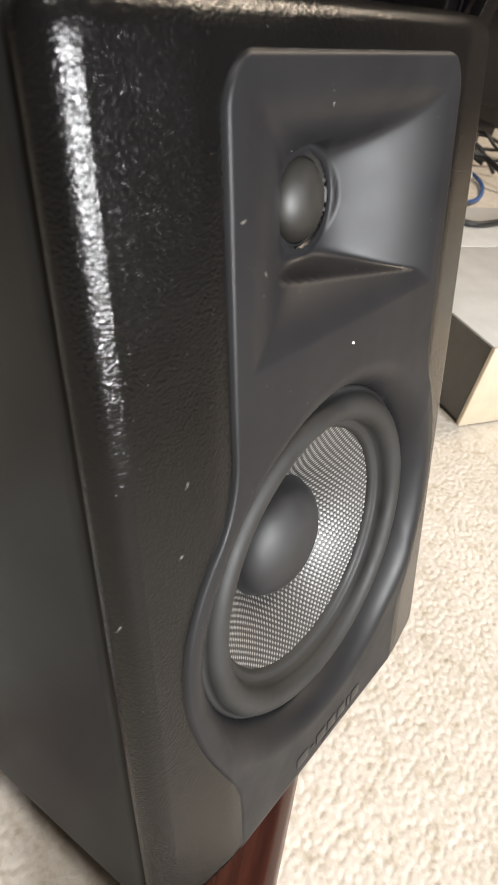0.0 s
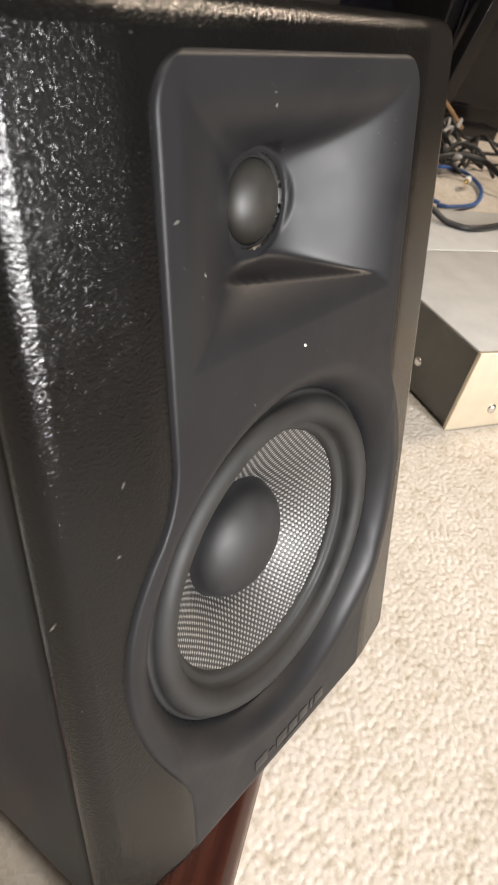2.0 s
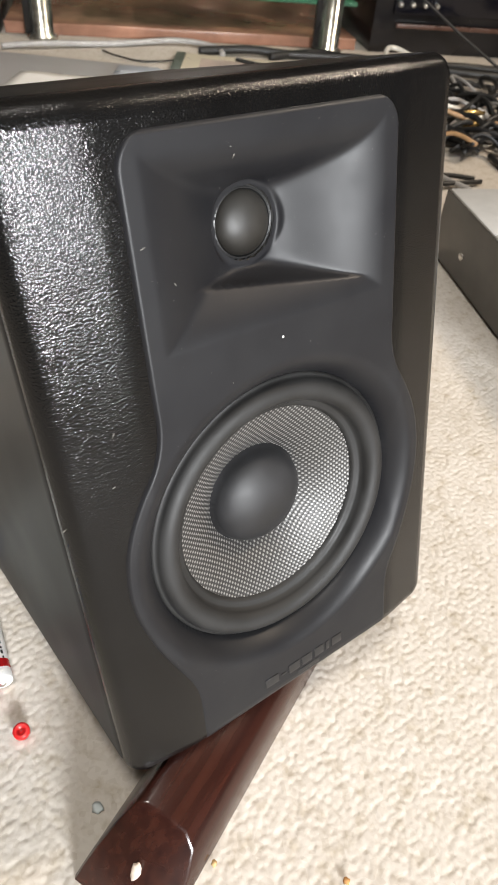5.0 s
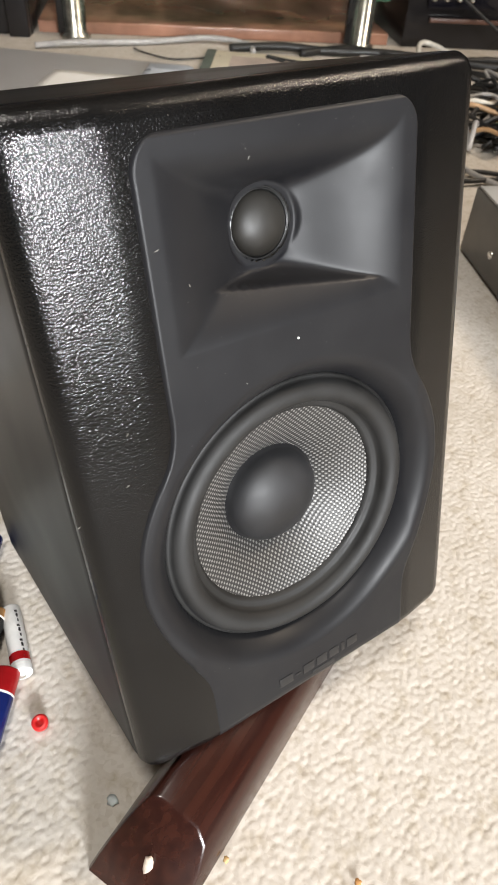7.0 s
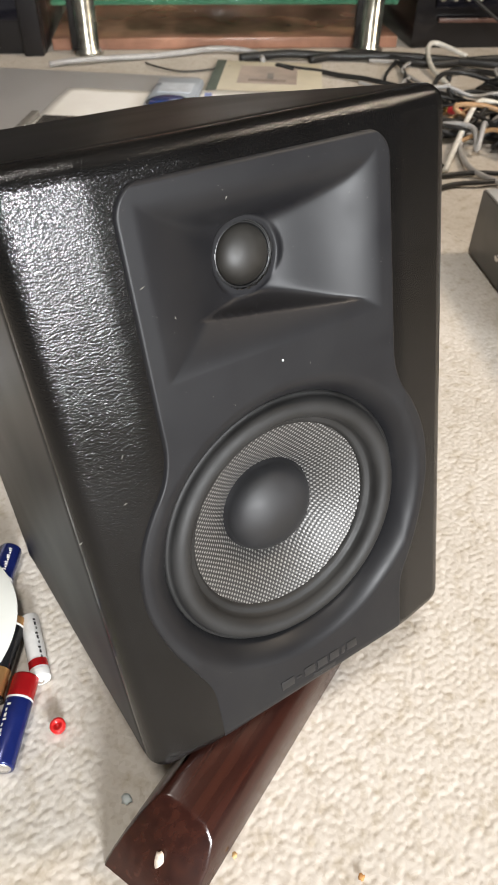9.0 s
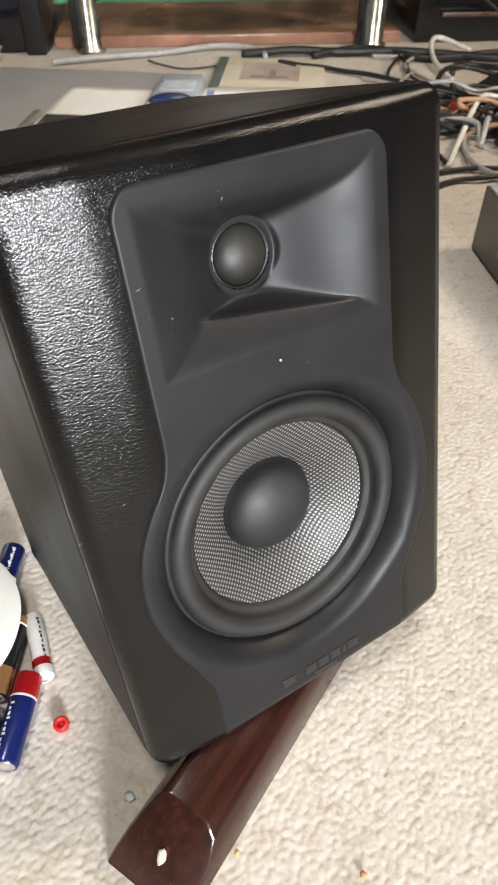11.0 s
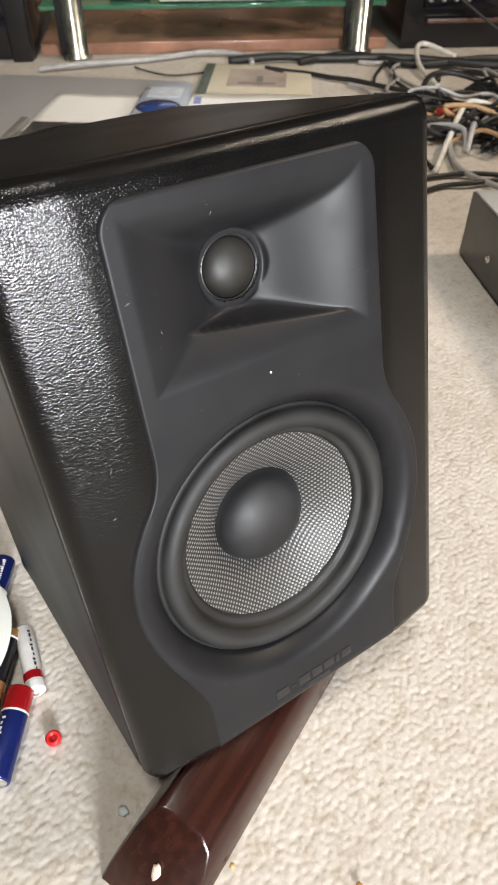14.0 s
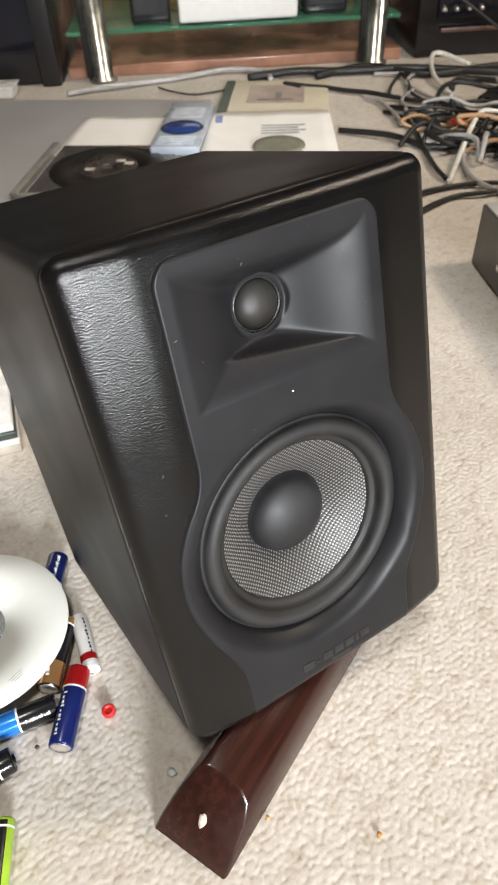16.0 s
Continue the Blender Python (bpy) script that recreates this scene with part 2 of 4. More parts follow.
def room():
    for name, size, at in (("wall_north", (5.6, 0.12, 2.5), (0, 2.56)), ("wall_south", (5.6, 0.12, 2.5), (0, -2.76)),
                           ("wall_east", (0.12, 5.2, 2.5), (2.86, -0.1)), ("wall_west", (0.12, 5.2, 2.5), (-2.86, -0.1))):
        tagged(part(name, box(*size, 0, (*at, 0)), M_WALL, smooth=False), "plain painted wall of the room", "wall", kind="structure")
    tagged(part("ceiling", box(5.9, 5.6, 0.1, 0, (0, -0.1, 2.5)), M_CEIL, smooth=False), "plain white painted ceiling", "ceiling", kind="structure")


room()


# ---- the studio monitor ----
TILT_BACK = 15.0
HALF_W, Z_LOW, Z_TOP, DEPTH, SHIFT = 0.0862, -0.1275, 0.1218, 0.202, -0.0004
BASE_Z = math.sin(radians(TILT_BACK)) * 0.195 + math.cos(radians(TILT_BACK)) * 0.126
MONITOR = pose(0, 0, BASE_Z, -TILT_BACK, 0, 0)
WOOFER = (-0.0010, -0.0339)
TWEETER = (-0.0013, 0.0782)


def smooth01(t):
    t = min(1.0, max(0.0, t))
    return t * t * (3 - 2 * t)


PLATE_SHAPE = ((0.200, 0.0523), (0.036, 0.0523), (0.027, 0.0524), (0.020, 0.0536), (0.013, 0.0563), (0.004, 0.0620),
               (-0.006, 0.0670), (-0.016, 0.0703), (-0.027, 0.0720), (-0.036, 0.0721), (-0.045, 0.0709), (-0.054, 0.0687),
               (-0.063, 0.0658), (-0.072, 0.0621), (-0.080, 0.0585), (-0.086, 0.0559), (-0.092, 0.0540), (-0.098, 0.0532),
               (-0.104, 0.0530), (-0.200, 0.0533))


def plate_half(z):
    """Half the width of the moulded plate at height z: straight, a waist, round the woofer, a narrow foot."""
    top, r = 0.1120, 0.0105
    k = next(i for i in range(len(PLATE_SHAPE) - 1) if z >= PLATE_SHAPE[i + 1][0])
    (z0, w0), (z1, w1) = PLATE_SHAPE[k], PLATE_SHAPE[k + 1]
    za, wa = PLATE_SHAPE[max(k - 1, 0)]
    zb, wb = PLATE_SHAPE[min(k + 2, len(PLATE_SHAPE) - 1)]
    h, t = z1 - z0, (z - z0) / (z1 - z0)
    m0 = h * (w1 - wa) / (z1 - za) if k else 0.0
    m1 = h * (wb - w0) / (zb - z0)
    w = (2 * t ** 3 - 3 * t * t + 1) * w0 + (t ** 3 - 2 * t * t + t) * m0 + (3 * t * t - 2 * t ** 3) * w1 + (t ** 3 - t * t) * m1
    if z > top - r:
        e = z - (top - r)
        w -= r - math.sqrt(max(0.0, r * r - e * e))
    return w


def horn_depth(x, z):
    """Depth of the tweeter's horn: four flared walls, and a dusty shelf between the lower one and the throat."""
    if z < 0.0492 or z > 0.1079 or abs(x) > 0.0459:
        return 0.0
    deep, p = 0.0190, 5.0
    side = 0.0170 * ((0.0460 - abs(x)) / 0.0335) ** 1.55
    ridge = 0.0600 - 0.145 * x
    low = 0.0083 * ((min(z, ridge) - 0.0490) / 0.0150) ** 1.5
    if z > ridge:
        low += (z - ridge) * (4.0 + 9.0 * smooth01(-x / 0.02))
    high = 0.0180 * ((0.1080 - z) / 0.0178) ** 2.7
    total = deep ** -p
    for k in (side, low, high):
        total += max(k, 2e-5) ** -p
    y = 1.04 * total ** (-1 / p)
    w = smooth01((0.0149 - math.hypot(x - TWEETER[0], z - TWEETER[1])) / 0.0014)
    return y + (0.0175 - y) * w


def dish_depth(x, z):
    r = math.hypot(x - WOOFER[0], z - WOOFER[1])
    r0, r1 = 0.0583, 0.0690
    if r >= r1:
        return 0.0
    if r <= r0:
        return 0.0102
    s = (r - r0) / (r1 - r0)
    return 0.0096 * (1 - s) ** 2.1


def plate_mesh(parent):
    rows = [Z_LOW + 0.0002, Z_LOW + 0.0004] + [Z_LOW + 0.0008 + (0.1114 - Z_LOW - 0.0008) * i / 420 for i in range(421)]
    rows = rows[:-1] + [0.1116, 0.1120]
    cols = 176
    verts, faces = [], []
    for z in rows:
        w = plate_half(z)
        for j in range(cols + 1):
            u = -1 + 2 * j / cols
            x = u * w
            for (cx, cz), R in ((WOOFER, 0.0583), (TWEETER, 0.0122)):
                r = math.hypot(x - cx, z - cz)
                if abs(r - R) < 0.00034 and r > 1e-6:
                    x, zz = cx + (x - cx) * R / r, cz + (z - cz) * R / r
                    break
            else:
                zz = z
            y = -0.0012 + 0.0009 * smooth01((-0.070 - zz) / 0.02) + horn_depth(x, zz) + dish_depth(x, zz)
            y += rim_back(z - Z_LOW) + facet(x)
            inset = min(w - abs(u * w), 0.1120 - z)
            if inset < 0.0008:
                y += 0.0016 * (1 - inset / 0.0008) * (1 - 0.7 * smooth01((-0.070 - zz) / 0.02))
            verts.append((x, y, zz))
    n = cols + 1
    for i in range(len(rows) - 1):
        for j in range(cols):
            a = i * n + j
            q = (a, a + 1, a + n + 1, a + n)
            mx, mz = sum(verts[k][0] for k in q) / 4, sum(verts[k][2] for k in q) / 4
            if math.hypot(mx - WOOFER[0], mz - WOOFER[1]) < 0.0582 or math.hypot(mx - TWEETER[0], mz - TWEETER[1]) < 0.0119:
                continue
            faces.append(q)
    return raw("front_plate", verts, faces, M_PLATE, parent, "satin black moulded front plate with horn recess")


RIM = ((0.0, 0.0060), (0.0004, 0.0044), (0.0014, 0.0026), (0.0030, 0.0011), (0.0050, 0.0003), (0.0070, 0.0))


def rim_back(inset):
    """How far the front falls back at this distance from its outer edge."""
    for (i0, y0), (i1, y1) in zip(RIM[:-1], RIM[1:]):
        if inset <= i1:
            return y0 + (y1 - y0) * max(0.0, inset - i0) / (i1 - i0)
    return 0.0


def facet(x):
    """The sides of the front sweep back outside the plate."""
    k = max(0.0, abs(x - SHIFT) - 0.0560)
    return 0.0034 * max(0.0, k - 0.0012) / 0.0240


def baffle_mesh(parent):
    """Front panel: flat middle with an opening for the plate, swept-back sides, rounded rim."""
    verts, faces = [], []
    m = 0
    for inset, y in ((0.0012, 0.0106), (0.0003, 0.0104), *RIM):
        o = rounded_outline(HALF_W - inset, Z_LOW + inset, Z_TOP - inset, max(0.0085 - inset, 0.004), 8, 48)
        m = len(o)
        verts += [(x + SHIFT, y if y > 0.01 else y + facet(x + SHIFT), z) for x, z in o]
    for k in range(len(RIM) + 1):
        for i in range(m):
            j = (i + 1) % m
            faces.append((k * m + i, k * m + j, (k + 1) * m + j, (k + 1) * m + i))
    inset, r = RIM[-1][0], 0.004
    zs = sorted({round(Z_LOW + inset + (0.1115 - Z_LOW - inset) * i / 120, 5) for i in range(121)})
    for side in (-1, 1):
        rows = []
        for z in zs:
            outer = side * (HALF_W - inset) + SHIFT
            e = z - (Z_LOW + inset)
            if e < r:
                outer -= side * (r - math.sqrt(r * r - (r - e) ** 2))
            inner = side * (plate_half(z) - 0.0006)
            row = []
            for k in range(13):
                x = inner + (outer - inner) * k / 12
                row.append(len(verts))
                verts.append((x, facet(x), z))
            rows.append(row)
        for a, b in zip(rows[:-1], rows[1:]):
            for k in range(12):
                q = (a[k], a[k + 1], b[k + 1], b[k])
                faces.append(q if side > 0 else q[::-1])
    top = Z_TOP - inset
    rows = []
    for z in [0.1115 + (top - 0.1115) * i / 6 for i in range(7)]:
        half = HALF_W - inset
        e = top - z
        if e < r:
            half -= r - math.sqrt(r * r - (r - e) ** 2)
        row = []
        for k in range(61):
            x = SHIFT + half * (-1 + 2 * k / 60)
            row.append(len(verts))
            verts.append((x, facet(x), z))
        rows.append(row)
    for a, b in zip(rows[:-1], rows[1:]):
        for k in range(60):
            faces.append((a[k], a[k + 1], b[k + 1], b[k]))
    return raw("baffle", verts, faces, M_VINYL, parent, "black pebble-grained front panel with rounded rim")


def studio_monitor():
    root = thing("studio_monitor", MONITOR, "black studio monitor loudspeaker tilted back on a dark wooden bar", "loudspeaker")
    # cabinet behind the groove
    profile = [(0.0032, 0.0108), (0.0021, 0.0111), (0.0012, 0.0118), (0.0005, 0.0129), (0.0001, 0.0143), (0.0, 0.0160), (0.0, 0.06), (0.0, 0.12), (0.0, 0.16)]
    profile += [(0.0, 0.164 + 0.0016 * k) for k in range(20)] + [(0.0005, DEPTH - 0.0045), (0.0018, DEPTH - 0.0018), (0.006, DEPTH)]
    loops = []
    for inset, y in profile:
        loop = []
        for x, z in rounded_outline(HALF_W - inset, Z_LOW + inset, Z_TOP - inset, 0.0065, 5, 150):
            # a knock has raised the skin near the lower rear corner
            if x < 0:
                x -= 0.0015 * math.exp(-((y - 0.1800) ** 2 + (z + 0.1120) ** 2) / 0.0060 ** 2)
            loop.append((x + SHIFT, y, z))
        loops.append(loop)
    part("cabinet", loft(loops, False, True), M_CABINET, root, "smooth satin black wrapped cabinet box, knocked at a rear corner")
    part("groove", loft([[(x + SHIFT, y, z) for x, z in rounded_outline(HALF_W - 0.004, Z_LOW + 0.004, Z_TOP - 0.004, 0.006, 5)] for y in (0.0096, 0.0130)], False, False), M_GROOVE, root, "dark shadow gap between panel and cabinet")
    baffle_mesh(root)
    plate_mesh(root)

    wx, wz = WOOFER
    woofer = new("woofer")
    woofer.parent = root
    woofer.matrix_basis = pose(wx, 0, wz)
    prof = [(0.0590, 0.0130), (0.0582, 0.0086), (0.0574, 0.0080)]
    for k in range(1, 13):
        a = math.pi * k / 13
        prof.append((0.0520 + 0.0050 * math.cos(a), 0.0096 - 0.0056 * math.sin(a) ** 0.85))
    prof += [(0.0468, 0.0100), (0.0460, 0.0106), (0.0446, 0.0109), (0.0438, 0.0113), (0.0433, 0.0124), (0.0426, 0.0140)]
    part("surround", lathe(prof, 128, "y"), M_RUBBER, woofer, "dusty black rubber roll surround")
    cone_mesh(woofer)
    cap = [(0.0232, 0.0272), (0.0224, 0.0254), (0.0217, 0.0247)]
    for k in range(1, 11):
        a = (math.pi / 2) * k / 10
        cap.append((0.0214 * math.cos(a) if k < 10 else 0.0, 0.0244 - 0.0112 * math.sin(a)))
    part("dust_cap", lathe(cap, 96, "y"), M_CAP, woofer, "matte black domed dust cap with smears")

    tx, tz = TWEETER
    tw = new("tweeter")
    tw.parent = root
    tw.matrix_basis = pose(tx, -0.0018, tz) @ Matrix.Diagonal((0.945, 1, 0.945, 1))
    ring = [(0.0146, 0.0225), (0.0140, 0.0188), (0.0135, 0.0182), (0.0129, 0.0184), (0.0126, 0.0194), (0.0121, 0.0194), (0.0118, 0.0188), (0.0115, 0.0192), (0.0110, 0.0212)]
    part("tweeter_ring", lathe(ring, 96, "y"), M_RING, tw, "thin glossy black mounting ring")
    dome = []
    for k in range(0, 11):
        a = (math.pi / 2) * k / 10
        dome.append((0.0113 * math.cos(a) if k < 10 else 0.0, 0.0204 - 0.0060 * math.sin(a)))
    part("dome", lathe(dome, 80, "y"), M_DOME, tw, "dark silk dome")

    led = lathe([(0.00046, 0.0006), (0.00040, -0.0002), (0.00025, -0.0004), (0, -0.0005)], 20, "y")
    bmesh.ops.translate(led, vec=(-0.0014, -0.0012, 0.0433), verts=led.verts)
    part("indicator_light", led, M_LED, root, "tiny milky white indicator lens")
    emblem(root)
    lint(root)
    return root


def cone_mesh(parent):
    """The woven cone: crowns of thread stand out of it."""
    step = WEAVE / 3
    n = int(0.0440 / step)
    ids, verts, faces = {}, [], []
    for i in range(-n, n + 1):
        for j in range(-n, n + 1):
            x, z = i * step, j * step
            r = math.hypot(x, z)
            if 0.0195 < r < 0.0439:
                k = (r - 0.0215) / 0.0222
                y = 0.0262 - 0.0135 * k - 0.0014 * math.sin(math.pi * min(1, max(0, k)))
                w = math.sin(math.pi * x / WEAVE) * math.sin(math.pi * z / WEAVE)
                ids[i, j] = len(verts)
                verts.append((x, y - 0.00017 * w, z))
    for (i, j), a in ids.items():
        b, c, d = ids.get((i + 1, j)), ids.get((i + 1, j + 1)), ids.get((i, j + 1))
        if b is not None and c is not None and d is not None:
            faces.append((a, b, c, d))
    return raw("cone", verts, faces, M_CONE, parent, "silver-grey woven fibre cone")


def emblem(root):
    """Raised maker's mark as plain bars, and a small model bar under it."""
    x = -0.0210
    widths = (0.0072, 0.0028, 0.0062, 0.0058, 0.0056, 0.0020, 0.0060)
    for k, w in enumerate(widths):
        h = 0.0009 if k == 1 else 0.0050
        b = box(w, 0.0004, h, 0.00015, (x + w / 2, -0.0004, -0.1172 + (0.0020 if k == 1 else 0)))
        part("emblem_bar", b, M_EMBOSS, root, "raised black bar of the maker's mark")
        x += w + 0.0015
    part("emblem_bar", box(0.0130, 0.0005, 0.0024, 0.0002, (0.0035, -0.0003, -0.1212)), M_EMBOSS, root, "raised black bar of the model mark")


def lint(root):
    """Dust and lint on the front, too fine to count."""
    rng = random.Random(7)
    verts, faces = [], []

    def speck(x, y, z, a, length, width):
        c, s = math.cos(a), math.sin(a)
        k = len(verts)
        for u, v, d in ((-1, 0, 0), (0, -1, 0), (1, 0, 0), (0, 1, 0), (0, 0, -0.6)):
            verts.append((x + u * length * c - v * width * s, y + d * width, z + u * length * s + v * width * c))
        faces.extend([(k, k + 1, k + 4), (k + 1, k + 2, k + 4), (k + 2, k + 3, k + 4), (k + 3, k, k + 4)])

    placed = 0
    while placed < 230:
        x, z = rng.uniform(-0.084, 0.084), rng.uniform(-0.12, 0.118)
        inside = abs(x) < plate_half(z) - 0.001 if z < 0.111 else False
        if math.hypot(x - WOOFER[0], z - WOOFER[1]) < 0.068:
            continue
        if math.hypot(x - TWEETER[0], z - TWEETER[1]) < 0.015:
            continue
        if not inside and rng.random() < 0.6:
            continue
        y = facet(x) + (horn_depth(x, z) + dish_depth(x, z) - 0.0012 if inside else 0.0)
        size = rng.choice((0.00008, 0.00010, 0.00010, 0.00016))
        speck(x, y, z, rng.uniform(0, 3.2), size * rng.choice((1, 1, 1.5, 2.5)), size * 0.8)
        placed += 1
    for _ in range(420):
        x, z = rng.uniform(-0.020, 0.022), rng.uniform(0.0590, 0.0655)
        if math.hypot(x - TWEETER[0], z - TWEETER[1]) > 0.0137:
            speck(x, -0.0012 + horn_depth(x, z), z, rng.uniform(0, 3.2), 0.00008, 0.00006)
    for x, z, a, l in ((-0.0145, 0.1018, 1.0, 0.0012), (-0.048, 0.0824, 0.3, 0.0011), (-0.0870, 0.0026, 0.4, 0.0012), (-0.0385, 0.0700, 2.0, 0.0011), (-0.066, 0.030, 0.9, 0.0013), (-0.0690, 0.012, 0.2, 0.0012)):
        y = (-0.0012 + horn_depth(x, z)) if abs(x) < 0.05 else facet(x)
        speck(x, y, z, a, l, 0.00022)
    ob = raw("lint", verts, faces, M_LINT, root, "fine pale dust and lint", smooth=False)
    tagged(ob, kind="stuff")


studio_monitor()


# ---- the wooden bar under it ----
def wooden_bar():
    A, B = Vector((0.915, 0.404, 0)).normalized(), Vector((0.404, -0.915, 0)).normalized()
    root = thing("wooden_bar", Matrix(((A.x, B.x, 0, -0.1197), (A.y, B.y, 0, -0.0314), (0, 0, 1, 0), (0, 0, 0, 1))), "dark cherry-varnished wooden furniture leg lying on the carpet", "wooden leg")
    sec = [(0, 0, 0), (0.0028, 0.0115, 0.0045), (0.0062, 0.0235, 0.0115), (0.0100, 0.0328, 0.019), (0.0135, 0.0392, 0.0255), (0.0158, 0.0410, 0.028),
           (0.0190, 0.0406, 0.029), (0.0280, 0.0383, 0.030), (0.0370, 0.0346, 0.030), (0.0428, 0.0296, 0.027), (0.0455, 0.0215, 0.020), (0.0460, 0.0, 0.0)]
    loops = []
    for s in (0.0, 0.0012, 0.002, 0.06, 0.12, 0.158, 0.160):
        k = 0.955 if s in (0.0, 0.160) else 0.99 if s == 0.0012 else 1.0
        loops.append([((a if s < 0.1 else a * 0.3) + s, 0.0230 + (b - 0.0230) * k, 0.018 + (h - 0.018) * k if h > 0 else 0.0) for b, h, a in sec])
    leg = part("leg_body", loft(loops), M_WOOD, root, "glossy dark red-brown wood with worn nicks")
    leg.data.set_sharp_from_angle(angle=radians(38))
    # pale nick in the end
    chip = plain("bare_chipped_wood", (0.62, 0.52, 0.44), 0.6, 0, 0.3, 300)
    rng = random.Random(3)
    bm = bmesh.new()
    bmesh.ops.create_icosphere(bm, subdivisions=2, radius=1)
    for v in bm.verts:
        v.co = Vector((v.co.x * 0.0012, v.co.y * 0.0022, v.co.z * 0.0048)) * (1 + rng.uniform(-0.25, 0.25))
    bmesh.ops.rotate(bm, cent=(0, 0, 0), matrix=pose(0, 0, 0, 0, 32, 0).to_3x3(), verts=bm.verts)
    bmesh.ops.translate(bm, vec=(0.0122, 0.0250, 0.0195), verts=bm.verts)
    part("nick", bm, chip, root, "pale chipped nick in the end grain")
    for s, bb, h, size in ((0.062, 0.0447, 0.0150, 0.0012), (0.078, 0.0440, 0.0200, 0.0008), (0.098, 0.0436, 0.0225, 0.0010), (0.118, 0.0430, 0.0250, 0.0010), (0.0075, 0.0120, 0.0110, 0.0011), (0.0070, 0.0150, 0.0090, 0.0008)):
        bm = bmesh.new()
        bmesh.ops.create_icosphere(bm, subdivisions=1, radius=size * 0.62)
        for v in bm.verts:
            v.co = Vector((v.co.x * 1.3, v.co.y * 0.5, v.co.z)) * (1 + rng.uniform(-0.3, 0.3))
        bmesh.ops.translate(bm, vec=(s, bb, h), verts=bm.verts)
        part("nick", bm, chip, root, "small pale nick")


wooden_bar()


# ---- the amplifier box beside it ----
def amplifier():
    m = Matrix.Translation((0.343, 0.040, 0)) @ pose(0, 0, 0, 0, 0, TURN)
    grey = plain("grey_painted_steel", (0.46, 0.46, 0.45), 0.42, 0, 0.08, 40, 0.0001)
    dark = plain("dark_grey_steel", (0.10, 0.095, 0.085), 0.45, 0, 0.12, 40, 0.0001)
    front = plain("champagne_aluminium", (0.62, 0.54, 0.42), 0.35, 0.4, 0.06, 60)
    screw = plain("bright_screw_steel", (0.75, 0.72, 0.68), 0.25, 0.9)
    root = thing("amplifier", m, "grey steel hi-fi amplifier case with champagne front standing on the carpet", "amplifier")
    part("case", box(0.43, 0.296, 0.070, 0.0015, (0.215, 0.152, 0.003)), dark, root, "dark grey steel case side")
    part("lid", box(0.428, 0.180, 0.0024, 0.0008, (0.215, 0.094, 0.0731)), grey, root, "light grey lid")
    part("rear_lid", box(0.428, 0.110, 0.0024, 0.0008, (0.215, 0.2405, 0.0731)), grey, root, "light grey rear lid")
    part("front_panel", box(0.434, 0.004, 0.075, 0.001, (0.215, 0.002, 0.001)), front, root, "champagne metal front panel")
    for x, y, z, rx, ry in ((-0.0004, 0.060, 0.030, 0, -90), (-0.0004, 0.230, 0.030, 0, -90), (0.040, -0.0002, 0.020, 90, 0)):
        s = lathe([(0, 0.002), (0.003, 0.0017), (0.0042, 0.0006), (0.0044, 0)], 20)
        bmesh.ops.transform(s, matrix=pose(x, y, z, rx, ry, 0), verts=s.verts)
        part("screw", s, screw, root)
    led = lathe([(0, 0.001), (0.0015, 0.0006), (0.002, 0)], 16)
    bmesh.ops.transform(led, matrix=pose(0.060, -0.0002, 0.045, 90, 0, 0), verts=led.verts)
    glow = material("blue_indicator", (0.1, 0.2, 0.9), 0.3)
    shader(glow).inputs["Emission Color"].default_value = (0.15, 0.3, 1, 1)
    shader(glow).inputs["Emission Strength"].default_value = 3.0
    part("power_light", led, glow, root, "small lit blue power light")


amplifier()

# ---- batteries and discs beside the monitor ----
M_STEEL = plain("bright_nickel", (0.72, 0.70, 0.66), 0.28, 0.9)
M_WHITE_INK = plain("white_print", (0.82, 0.82, 0.80), 0.4)
M_BLACK_INK = plain("black_print", (0.015, 0.015, 0.016), 0.4)


def sleeve(r, x0, x1, a0=0, a1=360, n=28):
    """A thin skin round the x axis between two angles, 0 degrees being on top."""
    bm = bmesh.new()
    full = a1 - a0 >= 360
    rows = []
    for k in range(n + (0 if full else 1)):
        a = radians(a0 + (a1 - a0) * k / n)
        rows.append([bm.verts.new((x, r * math.sin(a), r * math.cos(a))) for x in (x0, x1)])
    for k in range(len(rows) if full else len(rows) - 1):
        p, q = rows[k], rows[(k + 1) % len(rows)]
        bm.faces.new((p[0], q[0], q[1], p[1]))
    return bm


